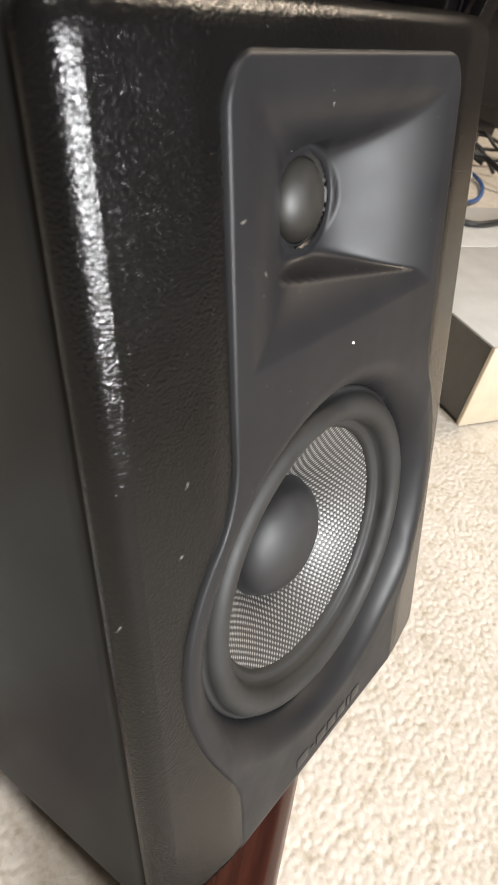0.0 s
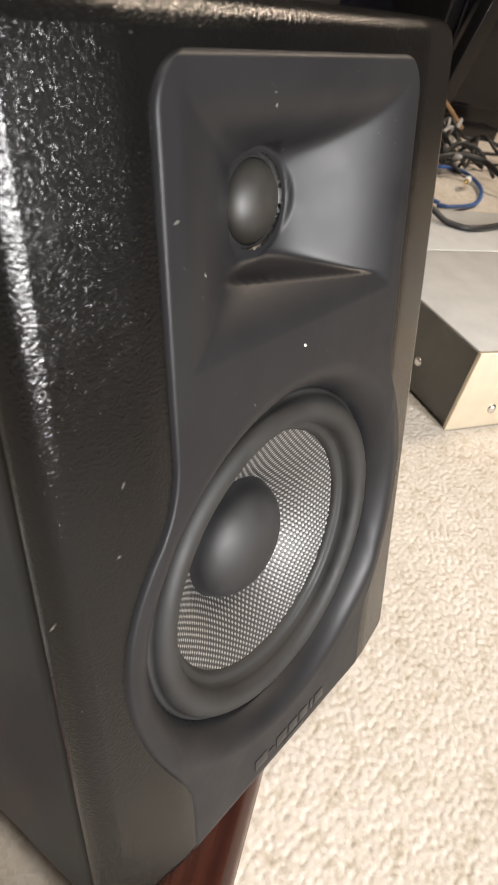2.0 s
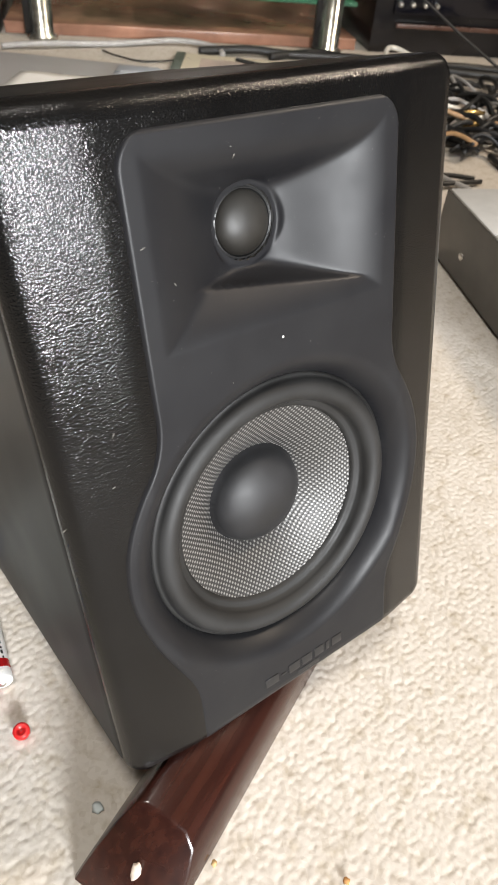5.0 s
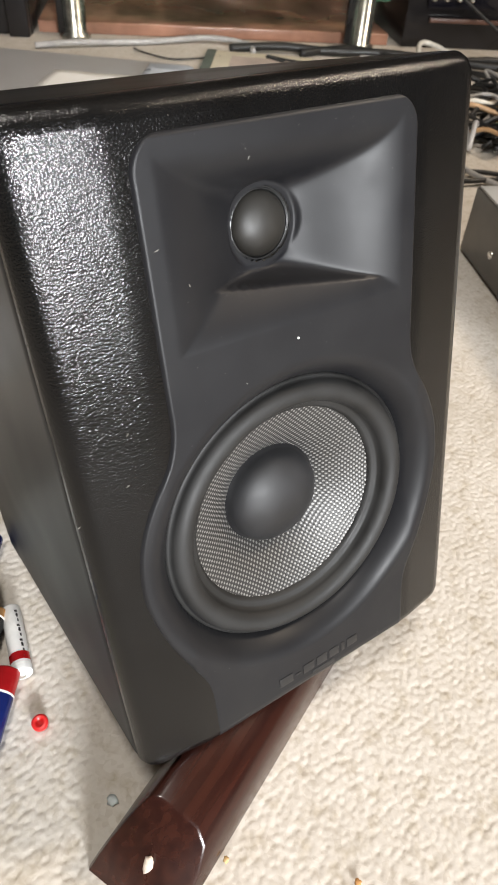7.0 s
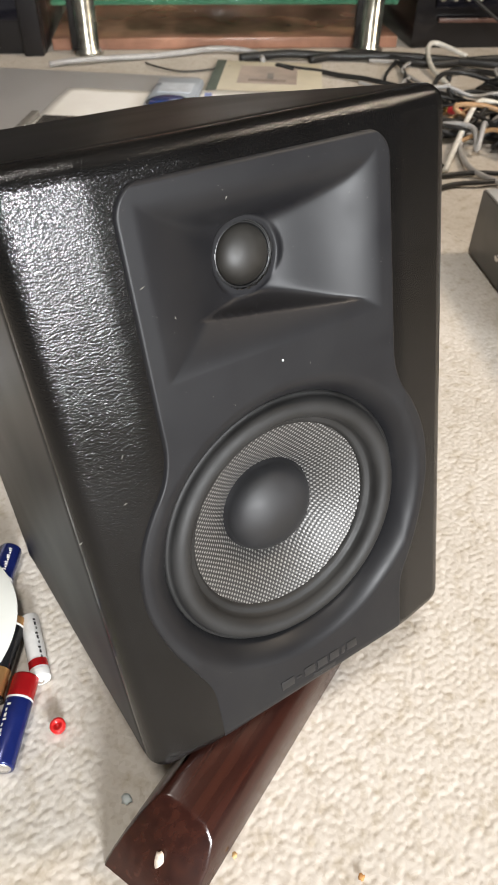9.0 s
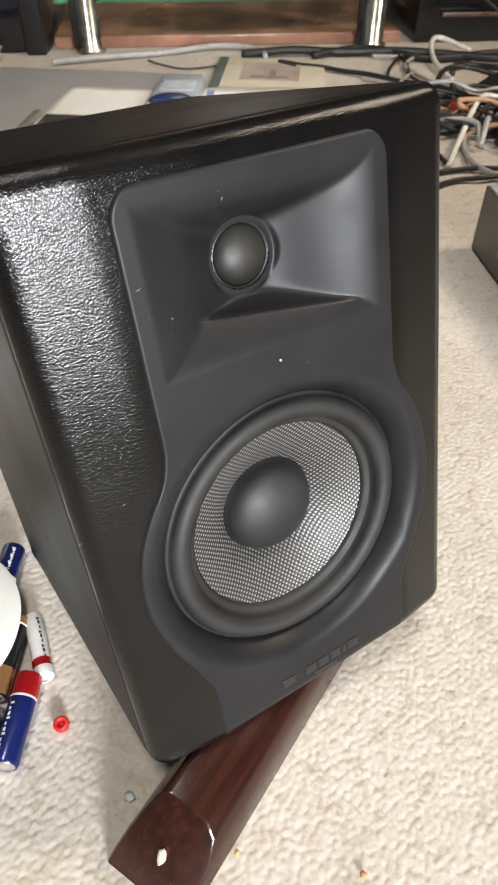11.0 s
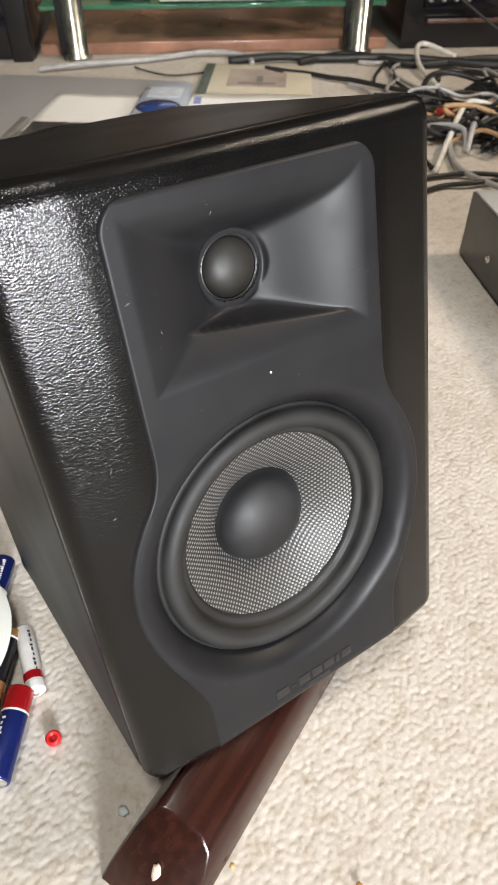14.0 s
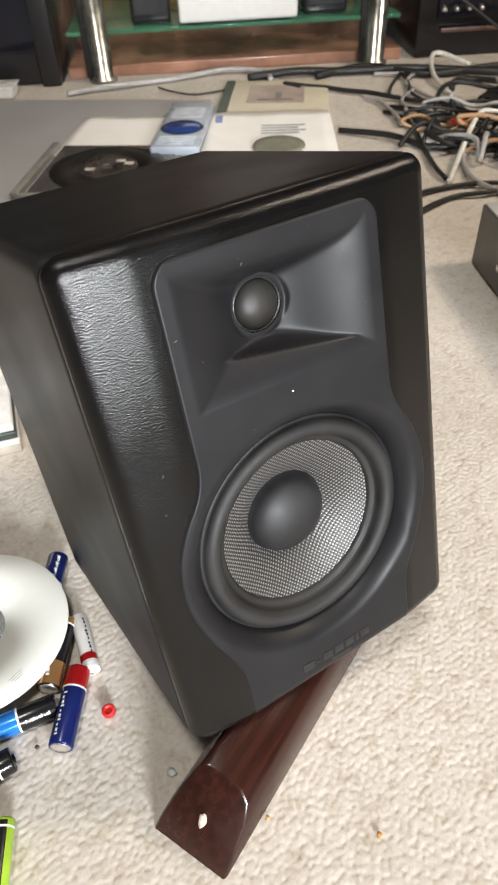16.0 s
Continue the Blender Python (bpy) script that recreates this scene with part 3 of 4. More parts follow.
def battery(name, plus, minus, r, length, jacket, band, label, roll=0, writing=M_WHITE_INK, lift=0.0, band_part=0.3):
    """A cell lying from its plus end towards its minus end."""
    p, q = Vector((*plus, 0)), Vector((*minus, 0))
    d = (q - p).normalized()
    m = Matrix.Translation((p.x, p.y, r + lift)) @ pose(0, 0, 0, 0, 0, math.degrees(math.atan2(d.y, d.x))) @ pose(0, 0, 0, roll, 0, 0)
    root = thing(name, m, label, "battery", "loose batteries on the carpet")

    def turned(prof, mat, nm, lab=""):
        bm = lathe(prof, 32)
        bmesh.ops.transform(bm, matrix=pose(0, 0, 0, 0, 90, 0), verts=bm.verts)
        part(nm, bm, mat, root, lab)

    turned([(0, 0.0), (r * 0.36, 0.0), (r * 0.38, 0.0012), (r * 0.40, 0.0014), (r * 0.80, 0.0016), (r * 0.9, 0.0018), (r * 0.97, 0.0014), (r, 0.0022), (r, length * band_part)], band, "plus_end")
    turned([(r, length * band_part), (r, length - 0.0012), (r * 0.94, length - 0.0004), (r * 0.8, length - 0.0004)], jacket, "jacket")
    turned([(r * 0.82, length - 0.0008), (r * 0.78, length - 0.0001), (r * 0.3, length + 0.0001), (0, length + 0.0001)], M_STEEL, "minus_end", "bright steel end cap")
    turned([(0, -0.0003), (r * 0.32, -0.0002), (r * 0.36, 0.0006)], M_STEEL, "plus_button", "bright steel button")
    k = r + 0.00012
    part("seam_ring", sleeve(k, length * band_part - 0.0006, length * band_part + 0.0006), M_WHITE_INK, root, "thin pale ring")
    x = length * (band_part + 0.08)
    step = (length * 0.93 - x) / 10
    for i in range(10):
        wide = 0.45 + 0.3 * ((i * 7) % 3) / 2
        part("print_bar", sleeve(k, x, x + step * wide, -30, -13 - 4 * ((i * 5) % 3), 4), writing, root)
        x += step
    return root


M_RED = plain("red_foil", (0.42, 0.012, 0.015), 0.22, 0.25)
M_NAVY = plain("navy_foil", (0.010, 0.018, 0.11), 0.20, 0.2)
M_BLACK = plain("black_foil", (0.010, 0.010, 0.011), 0.22, 0.1)
M_GOLD = plain("copper_foil", (0.55, 0.30, 0.12), 0.25, 0.7)
M_BLUE = plain("bright_blue_foil", (0.02, 0.19, 0.62), 0.22, 0.3)
M_WHITE = plain("white_foil", (0.78, 0.78, 0.77), 0.28)
M_GREEN = plain("lime_foil", (0.32, 0.52, 0.04), 0.25, 0.1)

battery("battery", (-0.1170, 0.0733), (-0.1456, 0.0327), 0.0072, 0.0500, M_NAVY, M_RED, "navy AA battery with a red plus end", 0)
battery("battery", (-0.1116, 0.0664), (-0.1034, 0.109), 0.0053, 0.0440, M_WHITE, M_WHITE, "white AAA battery with a red band", 10, M_BLACK_INK, 0.0, 0.12)
battery("battery", (-0.1105, 0.1122), (-0.1388, 0.0705), 0.0072, 0.0503, M_BLACK, M_GOLD, "black and copper AA battery lying partly under a disc", -20, M_WHITE_INK, 0.0, 0.14)
battery("battery", (-0.1870, 0.0665), (-0.1379, 0.0586), 0.0072, 0.0500, M_BLACK, M_BLUE, "black and blue AA battery", 30, M_WHITE_INK, 0.0, 0.55)
battery("battery", (-0.1230, 0.1220), (-0.0955, 0.1640), 0.0072, 0.0500, M_NAVY, M_WHITE, "navy and white AA battery under the disc", 0, M_WHITE_INK, 0.0, 0.5)
battery("battery", (-0.1690, 0.0420), (-0.2190, 0.0430), 0.0072, 0.0500, M_BLACK, M_BLACK, "black AA battery with white print", 0, M_WHITE_INK, 0.0, 0.2)
lime = battery("battery", (-0.1850, 0.0150), (-0.2060, -0.0300), 0.0066, 0.0490, M_GREEN, M_GREEN, "lime green AA battery with a black label strip", 0, M_WHITE_INK, 0.0, 0.12)
copper = bpy.data.objects["battery.002"]
part("gold_band", sleeve(0.00728, 0.034, 0.0494), M_GOLD, copper, "gold foil towards the minus end")
part("label_strip", sleeve(0.00668, 0.003, 0.0485, -44, 40, 14), M_BLACK, lime, "black label strip")
red_band = sleeve(0.00545, 0.0075, 0.0125)
bmesh.ops.transform(red_band, matrix=Matrix.Translation((-0.1116, 0.0664, 0.0053)) @ pose(0, 0, 0, 0, 0, math.degrees(math.atan2(0.0426, 0.0082))), verts=red_band.verts)
white_cell = [o for o in bpy.data.objects if o.name == "battery.001"][0]
bmesh.ops.transform(red_band, matrix=white_cell.matrix_world.inverted(), verts=red_band.verts)
part("red_band", red_band, M_RED, white_cell, "red printed band")


def flat_ring(r0, r1, z0, z1, n=96):
    return lathe([(r0, z0), (r1 - 0.0003, z0), (r1, z0 + 0.0003), (r1, z1 - 0.0003), (r1 - 0.0003, z1), (r0, z1), (r0, z0)], n)


def white_disc():
    mat = plain("white_printable_disc", (0.80, 0.81, 0.76), 0.32, 0, 0.03, 30)
    clear = material("clear_hub", (0.75, 0.78, 0.76), 0.08)
    shader(clear).inputs["Transmission Weight"].default_value = 0.8
    root = thing("compact_disc", pose(-0.1640, 0.1310, 0.0148, 1.5, -0.8, 20), "white printable compact disc lying on loose batteries", "disc")
    part("disc_face", flat_ring(0.0195, 0.0598, 0, 0.0012), mat, root, "plain white printed face")
    part("hub", flat_ring(0.0075, 0.0194, 0, 0.0011), clear, root, "clear plastic hub")
    for k in range(3):
        b = box(0.010 - 0.002 * k, 0.0004, 0.0001, 0, (-0.004, -0.046 - 0.0016 * k, 0.00122))
        part("print_line", b, plain("faint_grey_print", (0.45, 0.45, 0.44), 0.6), root, smooth=False)


white_disc()


def small_bits():
    bm = lathe([(0.0016, 0.0004), (0.0036, 0), (0.0040, 0.0008), (0.0041, 0.0034), (0.0036, 0.0040), (0.0018, 0.0040), (0.0016, 0.0022), (0, 0.0022)], 24)
    cap = part("red_cap", bm, plain("red_plastic", (0.62, 0.02, 0.02), 0.3, 0, 0.1))
    cap.matrix_world = pose(-0.113, 0.040, 0.0006, 8, -5, 0)
    tagged(cap, "small round red plastic cap on the carpet", "cap")
    rng = random.Random(5)
    for x, y, s, name, colour, lab in ((-0.023, -0.101, 0.0015, "crumb", (0.55, 0.28, 0.10), "small orange crumb on the carpet"),
                                       (-0.067, -0.062, 0.0014, "crumb", (0.62, 0.42, 0.20), "small tan crumb on the carpet"),
                                       (-0.0985, -0.0125, 0.0026, "plastic_scrap", (0.60, 0.66, 0.66), "small pale blue plastic scrap on the carpet"),
                                       (-0.157, 0.044, 0.0013, "crumb", (0.10, 0.06, 0.04), "tiny dark crumb on the carpet")):
        bm = bmesh.new()
        bmesh.ops.create_icosphere(bm, subdivisions=2, radius=s)
        for v in bm.verts:
            v.co *= 1 + rng.uniform(-0.3, 0.3)
            v.co.z *= 0.45
        ob = part(name, bm, plain(name + "_stuff", colour, 0.7))
        ob.location = (x, y, 0.0012)
        tagged(ob, lab, "crumb" if name == "crumb" else "scrap")


small_bits()


# ---- papers, discs and devices on the floor behind ----
def on_floor(x, y, turn, z=0.0):
    return pose(x, y, z, 0, 0, turn)


def grey_panel():
    grey = plain("light_grey_plastic", (0.42, 0.42, 0.43), 0.38, 0, 0.05, 8)
    root = thing("grey_panel", on_floor(0.555, 1.038, -39.6), "large flat light grey plastic panel lying on the carpet", "panel")
    part("panel_top", box(0.62, 0.56, 0.012, 0.004, (-0.31, -0.28, 0.002)), grey, root)
    part("panel_rim", box(0.60, 0.54, 0.003, 0.001, (-0.31, -0.28, 0)), plain("dark_rubber_rim", (0.05, 0.05, 0.05), 0.7), root, "dark rubber rim")


grey_panel()


def sheet(name, x, y, turn, w, d, z, mat, label, category, lines=()):
    root = thing(name, on_floor(x, y, turn, z), label, category)
    bm = bmesh.new()
    n = 10
    layers = []
    for drop in (0.0, 0.0003):
        layers.append([[bm.verts.new((w * i / n, d * j / n, 0.0006 - drop + 0.0012 * math.sin(i * 0.7 + j * 0.4) ** 2)) for j in range(n + 1)] for i in range(n + 1)])
    top, low = layers
    for i in range(n):
        for j in range(n):
            bm.faces.new((top[i][j], top[i + 1][j], top[i + 1][j + 1], top[i][j + 1]))
            bm.faces.new((low[i][j], low[i][j + 1], low[i + 1][j + 1], low[i + 1][j]))
    rim = [(i, 0) for i in range(n)] + [(n, j) for j in range(n)] + [(i, n) for i in range(n, 0, -1)] + [(0, j) for j in range(n, 0, -1)]
    for k, (i, j) in enumerate(rim):
        p, q = rim[(k + 1) % len(rim)]
        bm.faces.new((top[i][j], low[i][j], low[p][q], top[p][q]))
    part("page", bm, mat, root)
    for lx, ly, lw, ld, colour in lines:
        part("print_bar", box(lw, ld, 0.0003, 0, (lx + lw / 2, ly + ld / 2, 0.0021)), colour, root, smooth=False)
    return root


M_PAPER = plain("white_paper", (0.90, 0.89, 0.86), 0.7, 0, 0.03, 20)
M_INK = plain("grey_print", (0.35, 0.36, 0.38), 0.7)
sheet("paper_sheet", 0.318, 1.088, -39, 0.165, -0.20, 0.0145, M_PAPER, "white sheet of paper lying on the grey panel", "paper")
sheet("paper_sheet", 0.500, 0.965, -34, 0.222, -0.297, 0.0148, M_PAPER, "white printed sheet of paper with faint lines", "paper",
      [(0.10, -0.085 - 0.013 * k, 0.075 - 0.012 * (k % 2), 0.005, M_INK) for k in range(4)] + [(0.02, -0.06, 0.012, 0.04, plain("blue_print", (0.25, 0.30, 0.55), 0.7))])


def coaster():
    ob = part("coaster", lathe([(0, 0), (0.040, 0), (0.042, 0.002), (0.041, 0.004), (0.030, 0.0035), (0, 0.0035)], 48), plain("olive_grey_card", (0.20, 0.20, 0.15), 0.5))
    ob.matrix_world = pose(0.500, 0.735, 0.018)
    tagged(ob, "round olive-grey disc lying on a sheet of paper", "disc")


coaster()


def picture_card():
    root = thing("booklet", on_floor(0.532, 0.981, -37.4, 0.0), "booklet with green spine and beige printed cover on the carpet", "booklet")
    part("cover", box(0.190, 0.205, 0.006, 0.001, (0.112, 0.108, 0.001)), plain("beige_card", (0.64, 0.58, 0.45), 0.5, 0, 0.06, 30), root)
    part("spine", box(0.018, 0.208, 0.007, 0.001, (0.008, 0.108, 0.001)), plain("grey_green_card", (0.08, 0.10, 0.08), 0.5), root, "dark grey-green spine")
    part("print_panel", box(0.110, 0.120, 0.0004, 0, (0.105, 0.115, 0.0072)), plain("pinkish_print", (0.42, 0.34, 0.29), 0.5, 0, 0.2, 25), root, "pinkish faded print", False)
    part("print_bar", box(0.070, 0.012, 0.0004, 0, (0.105, 0.075, 0.0078)), plain("brown_print", (0.24, 0.19, 0.16), 0.5), root, "", False)
    part("print_bar", box(0.012, 0.040, 0.0004, 0, (0.110, 0.105, 0.0078)), plain("grey_brown_print", (0.22, 0.20, 0.18), 0.5), root, "", False)


picture_card()


def device():
    """Flat blue-grey gadget with a blue oval window and ribs."""
    shell = plain("blue_grey_plastic", (0.38, 0.43, 0.50), 0.3, 0, 0.06, 30)
    root = thing("remote_control", pose(0.350, 0.808, 0.0165, 0, 0, -37.5), "flat blue-grey remote control with a blue oval window", "remote")
    part("shell", box(0.078, 0.235, 0.014, 0.005, (0, 0.115, 0)), shell, root)
    oval = lathe([(0, 0.003), (0.028, 0.0026), (0.031, 0.0012), (0.032, 0)], 40)
    bmesh.ops.scale(oval, vec=(1, 1.05, 1), verts=oval.verts)
    bmesh.ops.translate(oval, vec=(0, 0.090, 0.0136), verts=oval.verts)
    part("window", oval, plain("deep_blue_lens", (0.02, 0.05, 0.22), 0.12), root, "glossy deep blue oval window")
    rim = lathe([(0.031, 0), (0.0335, 0.0018), (0.036, 0)], 40)
    bmesh.ops.translate(rim, vec=(0, 0.090, 0.0138), verts=rim.verts)
    part("window_rim", rim, plain("black_rim", (0.02, 0.02, 0.025), 0.3), root, "black rim")
    for k in range(4):
        part("rib", box(0.060, 0.005, 0.0016, 0.0006, (0, 0.012 + 0.011 * k, 0.0138)), plain("pale_rib", (0.50, 0.55, 0.60), 0.3), root)
    part("label_panel", box(0.056, 0.055, 0.0006, 0, (0, 0.170, 0.0139)), plain("pale_panel", (0.50, 0.54, 0.60), 0.35), root, "paler panel", False)


device()


def jewel_case():
    clear = material("clear_polystyrene", (0.6, 0.6, 0.58), 0.08)
    shader(clear).inputs["Transmission Weight"].default_value = 0.7
    root = thing("disc_case", Matrix.Translation((0.073, 0.805, 0.0145)) @ pose(0, 0, 0, 0, 0, -38), "clear plastic case holding a black disc, on the grey panel", "disc case")
    dark = plain("black_tray", (0.018, 0.016, 0.015), 0.3)
    part("tray", box(0.190, 0.200, 0.005, 0.001, (0.122, 0.112, 0)), plain("smoky_tray", (0.10, 0.095, 0.09), 0.25), root, "smoky plastic tray")
    d = flat_ring(0.046, 0.088, 0.0052, 0.0072)
    bmesh.ops.translate(d, vec=(0.125, 0.112, 0), verts=d.verts)
    part("black_disc", d, dark, root, "glossy black disc")
    h = flat_ring(0.010, 0.0455, 0.0052, 0.0078, 48)
    bmesh.ops.translate(h, vec=(0.125, 0.112, 0), verts=h.verts)
    part("disc_label", h, plain("dark_brown_label", (0.055, 0.045, 0.04), 0.25, 0, 0.4, 80), root, "dark worn label")
    for k, (x, y) in enumerate(((0.10, 0.10), (0.155, 0.125), (0.14, 0.135))):
        part("label_patch", box(0.014, 0.010, 0.0004, 0, (x, y, 0.0079)), plain("silver_patch", (0.6, 0.55, 0.5), 0.3), root, "", False)
    part("hinge_bar", box(0.012, 0.212, 0.009, 0.001, (0.014, 0.112, 0)), plain("clear_grey_bar", (0.30, 0.29, 0.27), 0.15), root, "clear grey hinge bar")
    part("front_bar", box(0.200, 0.010, 0.009, 0.001, (0.12, 0.006, 0)), plain("clear_grey_edge", (0.32, 0.31, 0.29), 0.15), root, "clear grey edge")


jewel_case()


def book_stack():
    root = thing("disc_box", on_floor(-0.078, 0.298, 75), "flat beige and dark green box with small print beside the monitor", "box")
    part("lower_box", box(0.140, 0.130, 0.009, 0.001, (0.07, 0.065, 0)), plain("beige_card_box", (0.42, 0.38, 0.31), 0.6), root)
    part("strip", box(0.142, 0.131, 0.006, 0.001, (0.07, 0.065, 0.0092)), plain("pale_print_strip", (0.60, 0.60, 0.56), 0.5), root, "pale strip with small print")
    part("green_band", box(0.140, 0.130, 0.007, 0.001, (0.07, 0.065, 0.0154)), plain("dark_green_card", (0.045, 0.06, 0.05), 0.4), root, "dark green band")
    part("white_top", box(0.138, 0.128, 0.008, 0.002, (0.07, 0.065, 0.0226)), plain("white_card_top", (0.75, 0.75, 0.74), 0.4), root, "white top")
    for k in range(6):
        part("print_bar", box(0.0042, 0.0006, 0.003, 0, (0.006 + 0.0062 * k, -0.0009, 0.0108)), M_INK, root, "", False)
    cup = lathe([(0, 0), (0.030, 0), (0.034, 0.004), (0.038, 0.030), (0.036, 0.032), (0.031, 0.006), (0, 0.004)], 40)
    ob = part("white_dish", cup, plain("white_glazed", (0.75, 0.75, 0.74), 0.2))
    ob.matrix_world = pose(-0.112, 0.365, 0.0308)
    tagged(ob, "small white glazed dish standing on a flat box", "dish")


book_stack()


def plastic_tray():
    clear = plain("frosted_plastic", (0.66, 0.66, 0.63), 0.3)
    root = thing("plastic_tray", on_floor(0.235, 1.395, -30, 0), "small frosted white plastic tray on the carpet", "tray")
    part("tray_body", box(0.105, 0.055, 0.020, 0.006, (0, 0, 0)), clear, root)
    part("tray_lip", box(0.112, 0.062, 0.003, 0.001, (0, 0, 0.020)), clear, root)


plastic_tray()


# ---- cables ----
M_CABLES = {"black": plain("black_cable", (0.012, 0.012, 0.012), 0.45), "white": plain("white_cable", (0.68, 0.66, 0.60), 0.4),
            "grey": plain("grey_cable", (0.36, 0.35, 0.34), 0.45), "blue": plain("blue_cable", (0.05, 0.12, 0.32), 0.4), "brown": plain("tan_cable", (0.40, 0.24, 0.12), 0.45)}


def cable(colour, radius, plan, label, heights=None):
    n = len(plan)
    hs = heights or [radius + 0.004 * abs(math.sin(1.7 * k)) for k in range(n)]
    ob = part("cable", tube([(x, y, h) for (x, y), h in zip(plan, hs)], radius), M_CABLES[colour])
    return tagged(ob, label, "cable", "cables on the carpet")


cable("black", 0.0050, [(0.649, 0.768), (0.692, 0.686), (0.710, 0.613), (0.752, 0.580)], "thick straight black cable on the carpet")
cable("black", 0.0035, [(0.781, 0.801), (0.773, 0.733), (0.722, 0.644), (0.721, 0.605)], "black cable with a bend on the carpet")
cable("black", 0.0045, [(0.776, 0.673), (0.856, 0.748), (0.910, 0.780), (0.951, 0.769), (0.987, 0.716), (1.02, 0.66)], "looped black cable on the carpet", [0.006, 0.02, 0.03, 0.03, 0.02, 0.006])
cable("black", 0.0045, [(0.805, 0.812), (0.822, 0.755), (0.826, 0.690), (0.879, 0.687), (0.918, 0.655), (0.98, 0.62)], "black cable in a tangle")
cable("black", 0.0080, [(0.704, 1.138), (0.797, 1.104), (0.878, 1.052), (0.976, 0.985), (1.047, 0.924), (1.116, 0.830), (1.2, 0.76)], "thick dark cable bundle along the stand")
cable("black", 0.0070, [(0.823, 1.059), (0.943, 1.038), (1.008, 0.917), (1.156, 0.866), (1.25, 0.80)], "dark cable crossing the bundle")
cable("black", 0.0055, [(0.97, 0.817), (1.008, 0.846), (1.052, 0.835), (1.073, 0.781), (1.12, 0.72)], "curved black cable on the carpet")
cable("white", 0.0050, [(0.937, 0.785), (0.991, 0.887), (1.063, 0.970), (1.102, 0.980), (1.117, 0.911)], "white cable bent in a hook", [0.006, 0.012, 0.022, 0.022, 0.01])
cable("white", 0.0045, [(0.629, 0.490), (0.715, 0.551), (0.820, 0.619), (0.868, 0.632), (0.92, 0.590)], "cream-white cable arching over others", [0.005, 0.014, 0.030, 0.026, 0.012])
cable("grey", 0.0040, [(0.783, 0.578), (0.739, 0.564), (0.699, 0.527), (0.658, 0.466), (0.660, 0.400)], "braided grey-white cable on the carpet")
cable("black", 0.0035, [(0.470, 0.455), (0.555, 0.482), (0.623, 0.478), (0.665, 0.453), (0.700, 0.427)], "black cable reaching behind the monitor")
cable("black", 0.0035, [(0.430, 0.400), (0.510, 0.435), (0.595, 0.451), (0.639, 0.430), (0.700, 0.415)], "black cable in a shallow curve")
cable("grey", 0.0055, [(0.36, 1.29), (0.429, 1.273), (0.573, 1.244), (0.701, 1.223), (0.757, 1.162), (0.733, 1.096)], "pale grey cable sleeve along the stand")
cable("black", 0.0018, [(0.536, 1.225), (0.533, 1.169), (0.571, 1.121), (0.66, 1.10)], "thin black cable on the carpet")
cable("black", 0.0035, [(0.770, 0.736), (0.744, 0.681), (0.703, 0.618), (0.652, 0.541), (0.636, 0.503)], "black cable under the others")
cable("blue", 0.0035, [(0.900, 0.326), (0.905, 0.306), (0.986, 0.298), (1.074, 0.328), (1.142, 0.388), (1.119, 0.425), (1.00, 0.45), (0.92, 0.40), (0.900, 0.326)], "coiled blue network cable")
cable("brown", 0.0045, [(1.10, 0.43), (1.20, 0.52), (1.32, 0.56), (1.44, 0.54)], "tan cable arching over the tangle", [0.01, 0.07, 0.08, 0.02])
cable("black", 0.0055, [(1.00, 0.44), (1.08, 0.40), (1.12, 0.36), (1.10, 0.30), (1.14, 0.24)], "thick black cable in a bend", [0.02, 0.04, 0.04, 0.03, 0.02])
cable("black", 0.0035, [(0.52, 0.33), (0.575, 0.24), (0.590, 0.192), (0.605, 0.169), (0.66, 0.155), (0.73, 0.14)], "black cable lying over the amplifier lid", [0.005, 0.085, 0.0795, 0.0795, 0.0795, 0.0795])
cable("black", 0.0028, [(0.98, 1.20), (1.06, 1.06), (1.16, 0.93), (1.24, 0.80)], "thin dark cable hanging down from the stand", [0.42, 0.20, 0.09, 0.01])
rng_c = random.Random(12)


def heaped(colours, x0, x1, y0, y1, top, where):
    """One long loose cable that wanders over a heap, its ends down on the carpet."""
    x, y, a = rng_c.uniform(x0, x1), rng_c.uniform(y0, y1), rng_c.uniform(0, 6.3)
    bend = rng_c.uniform(-0.5, 0.5)
    pts = [(x, y)]
    for _ in range(9):
        a += bend + rng_c.uniform(-0.45, 0.45)
        if not (x0 < x < x1 and y0 < y < y1):
            a = math.atan2((y0 + y1) / 2 - y, (x0 + x1) / 2 - x) + rng_c.uniform(-0.4, 0.4)
        x, y = x + 0.045 * math.cos(a), y + 0.045 * math.sin(a)
        pts.append((x, y))
    name, word = rng_c.choice(colours)
    hs = [0.006] + [rng_c.uniform(0.006, top) for _ in pts[2:]] + [0.006]
    cable(name, rng_c.uniform(0.0026, 0.0046), pts, word + " " + where, hs)


MIXED = [("black", "black")] * 6 + [("brown", "tan"), ("grey", "grey")]
for k in range(30):
    region = (0.78, 1.10, 0.44, 0.72) if k < 20 else (0.72, 0.92, 0.50, 0.68)
    heaped(MIXED, *region, 0.036, "cable in the tangle on the carpet")
for k in range(12):
    heaped([("black", "black"), ("black", "black"), ("grey", "grey")], 1.08, 1.34, 0.36, 0.56, 0.055, "cable heaped behind the amplifier")
for k in range(4):
    heaped([("black", "thin black"), ("grey", "thin grey")], 0.70, 0.98, 0.74, 1.04, 0.008, "cable lying loose on the carpet")


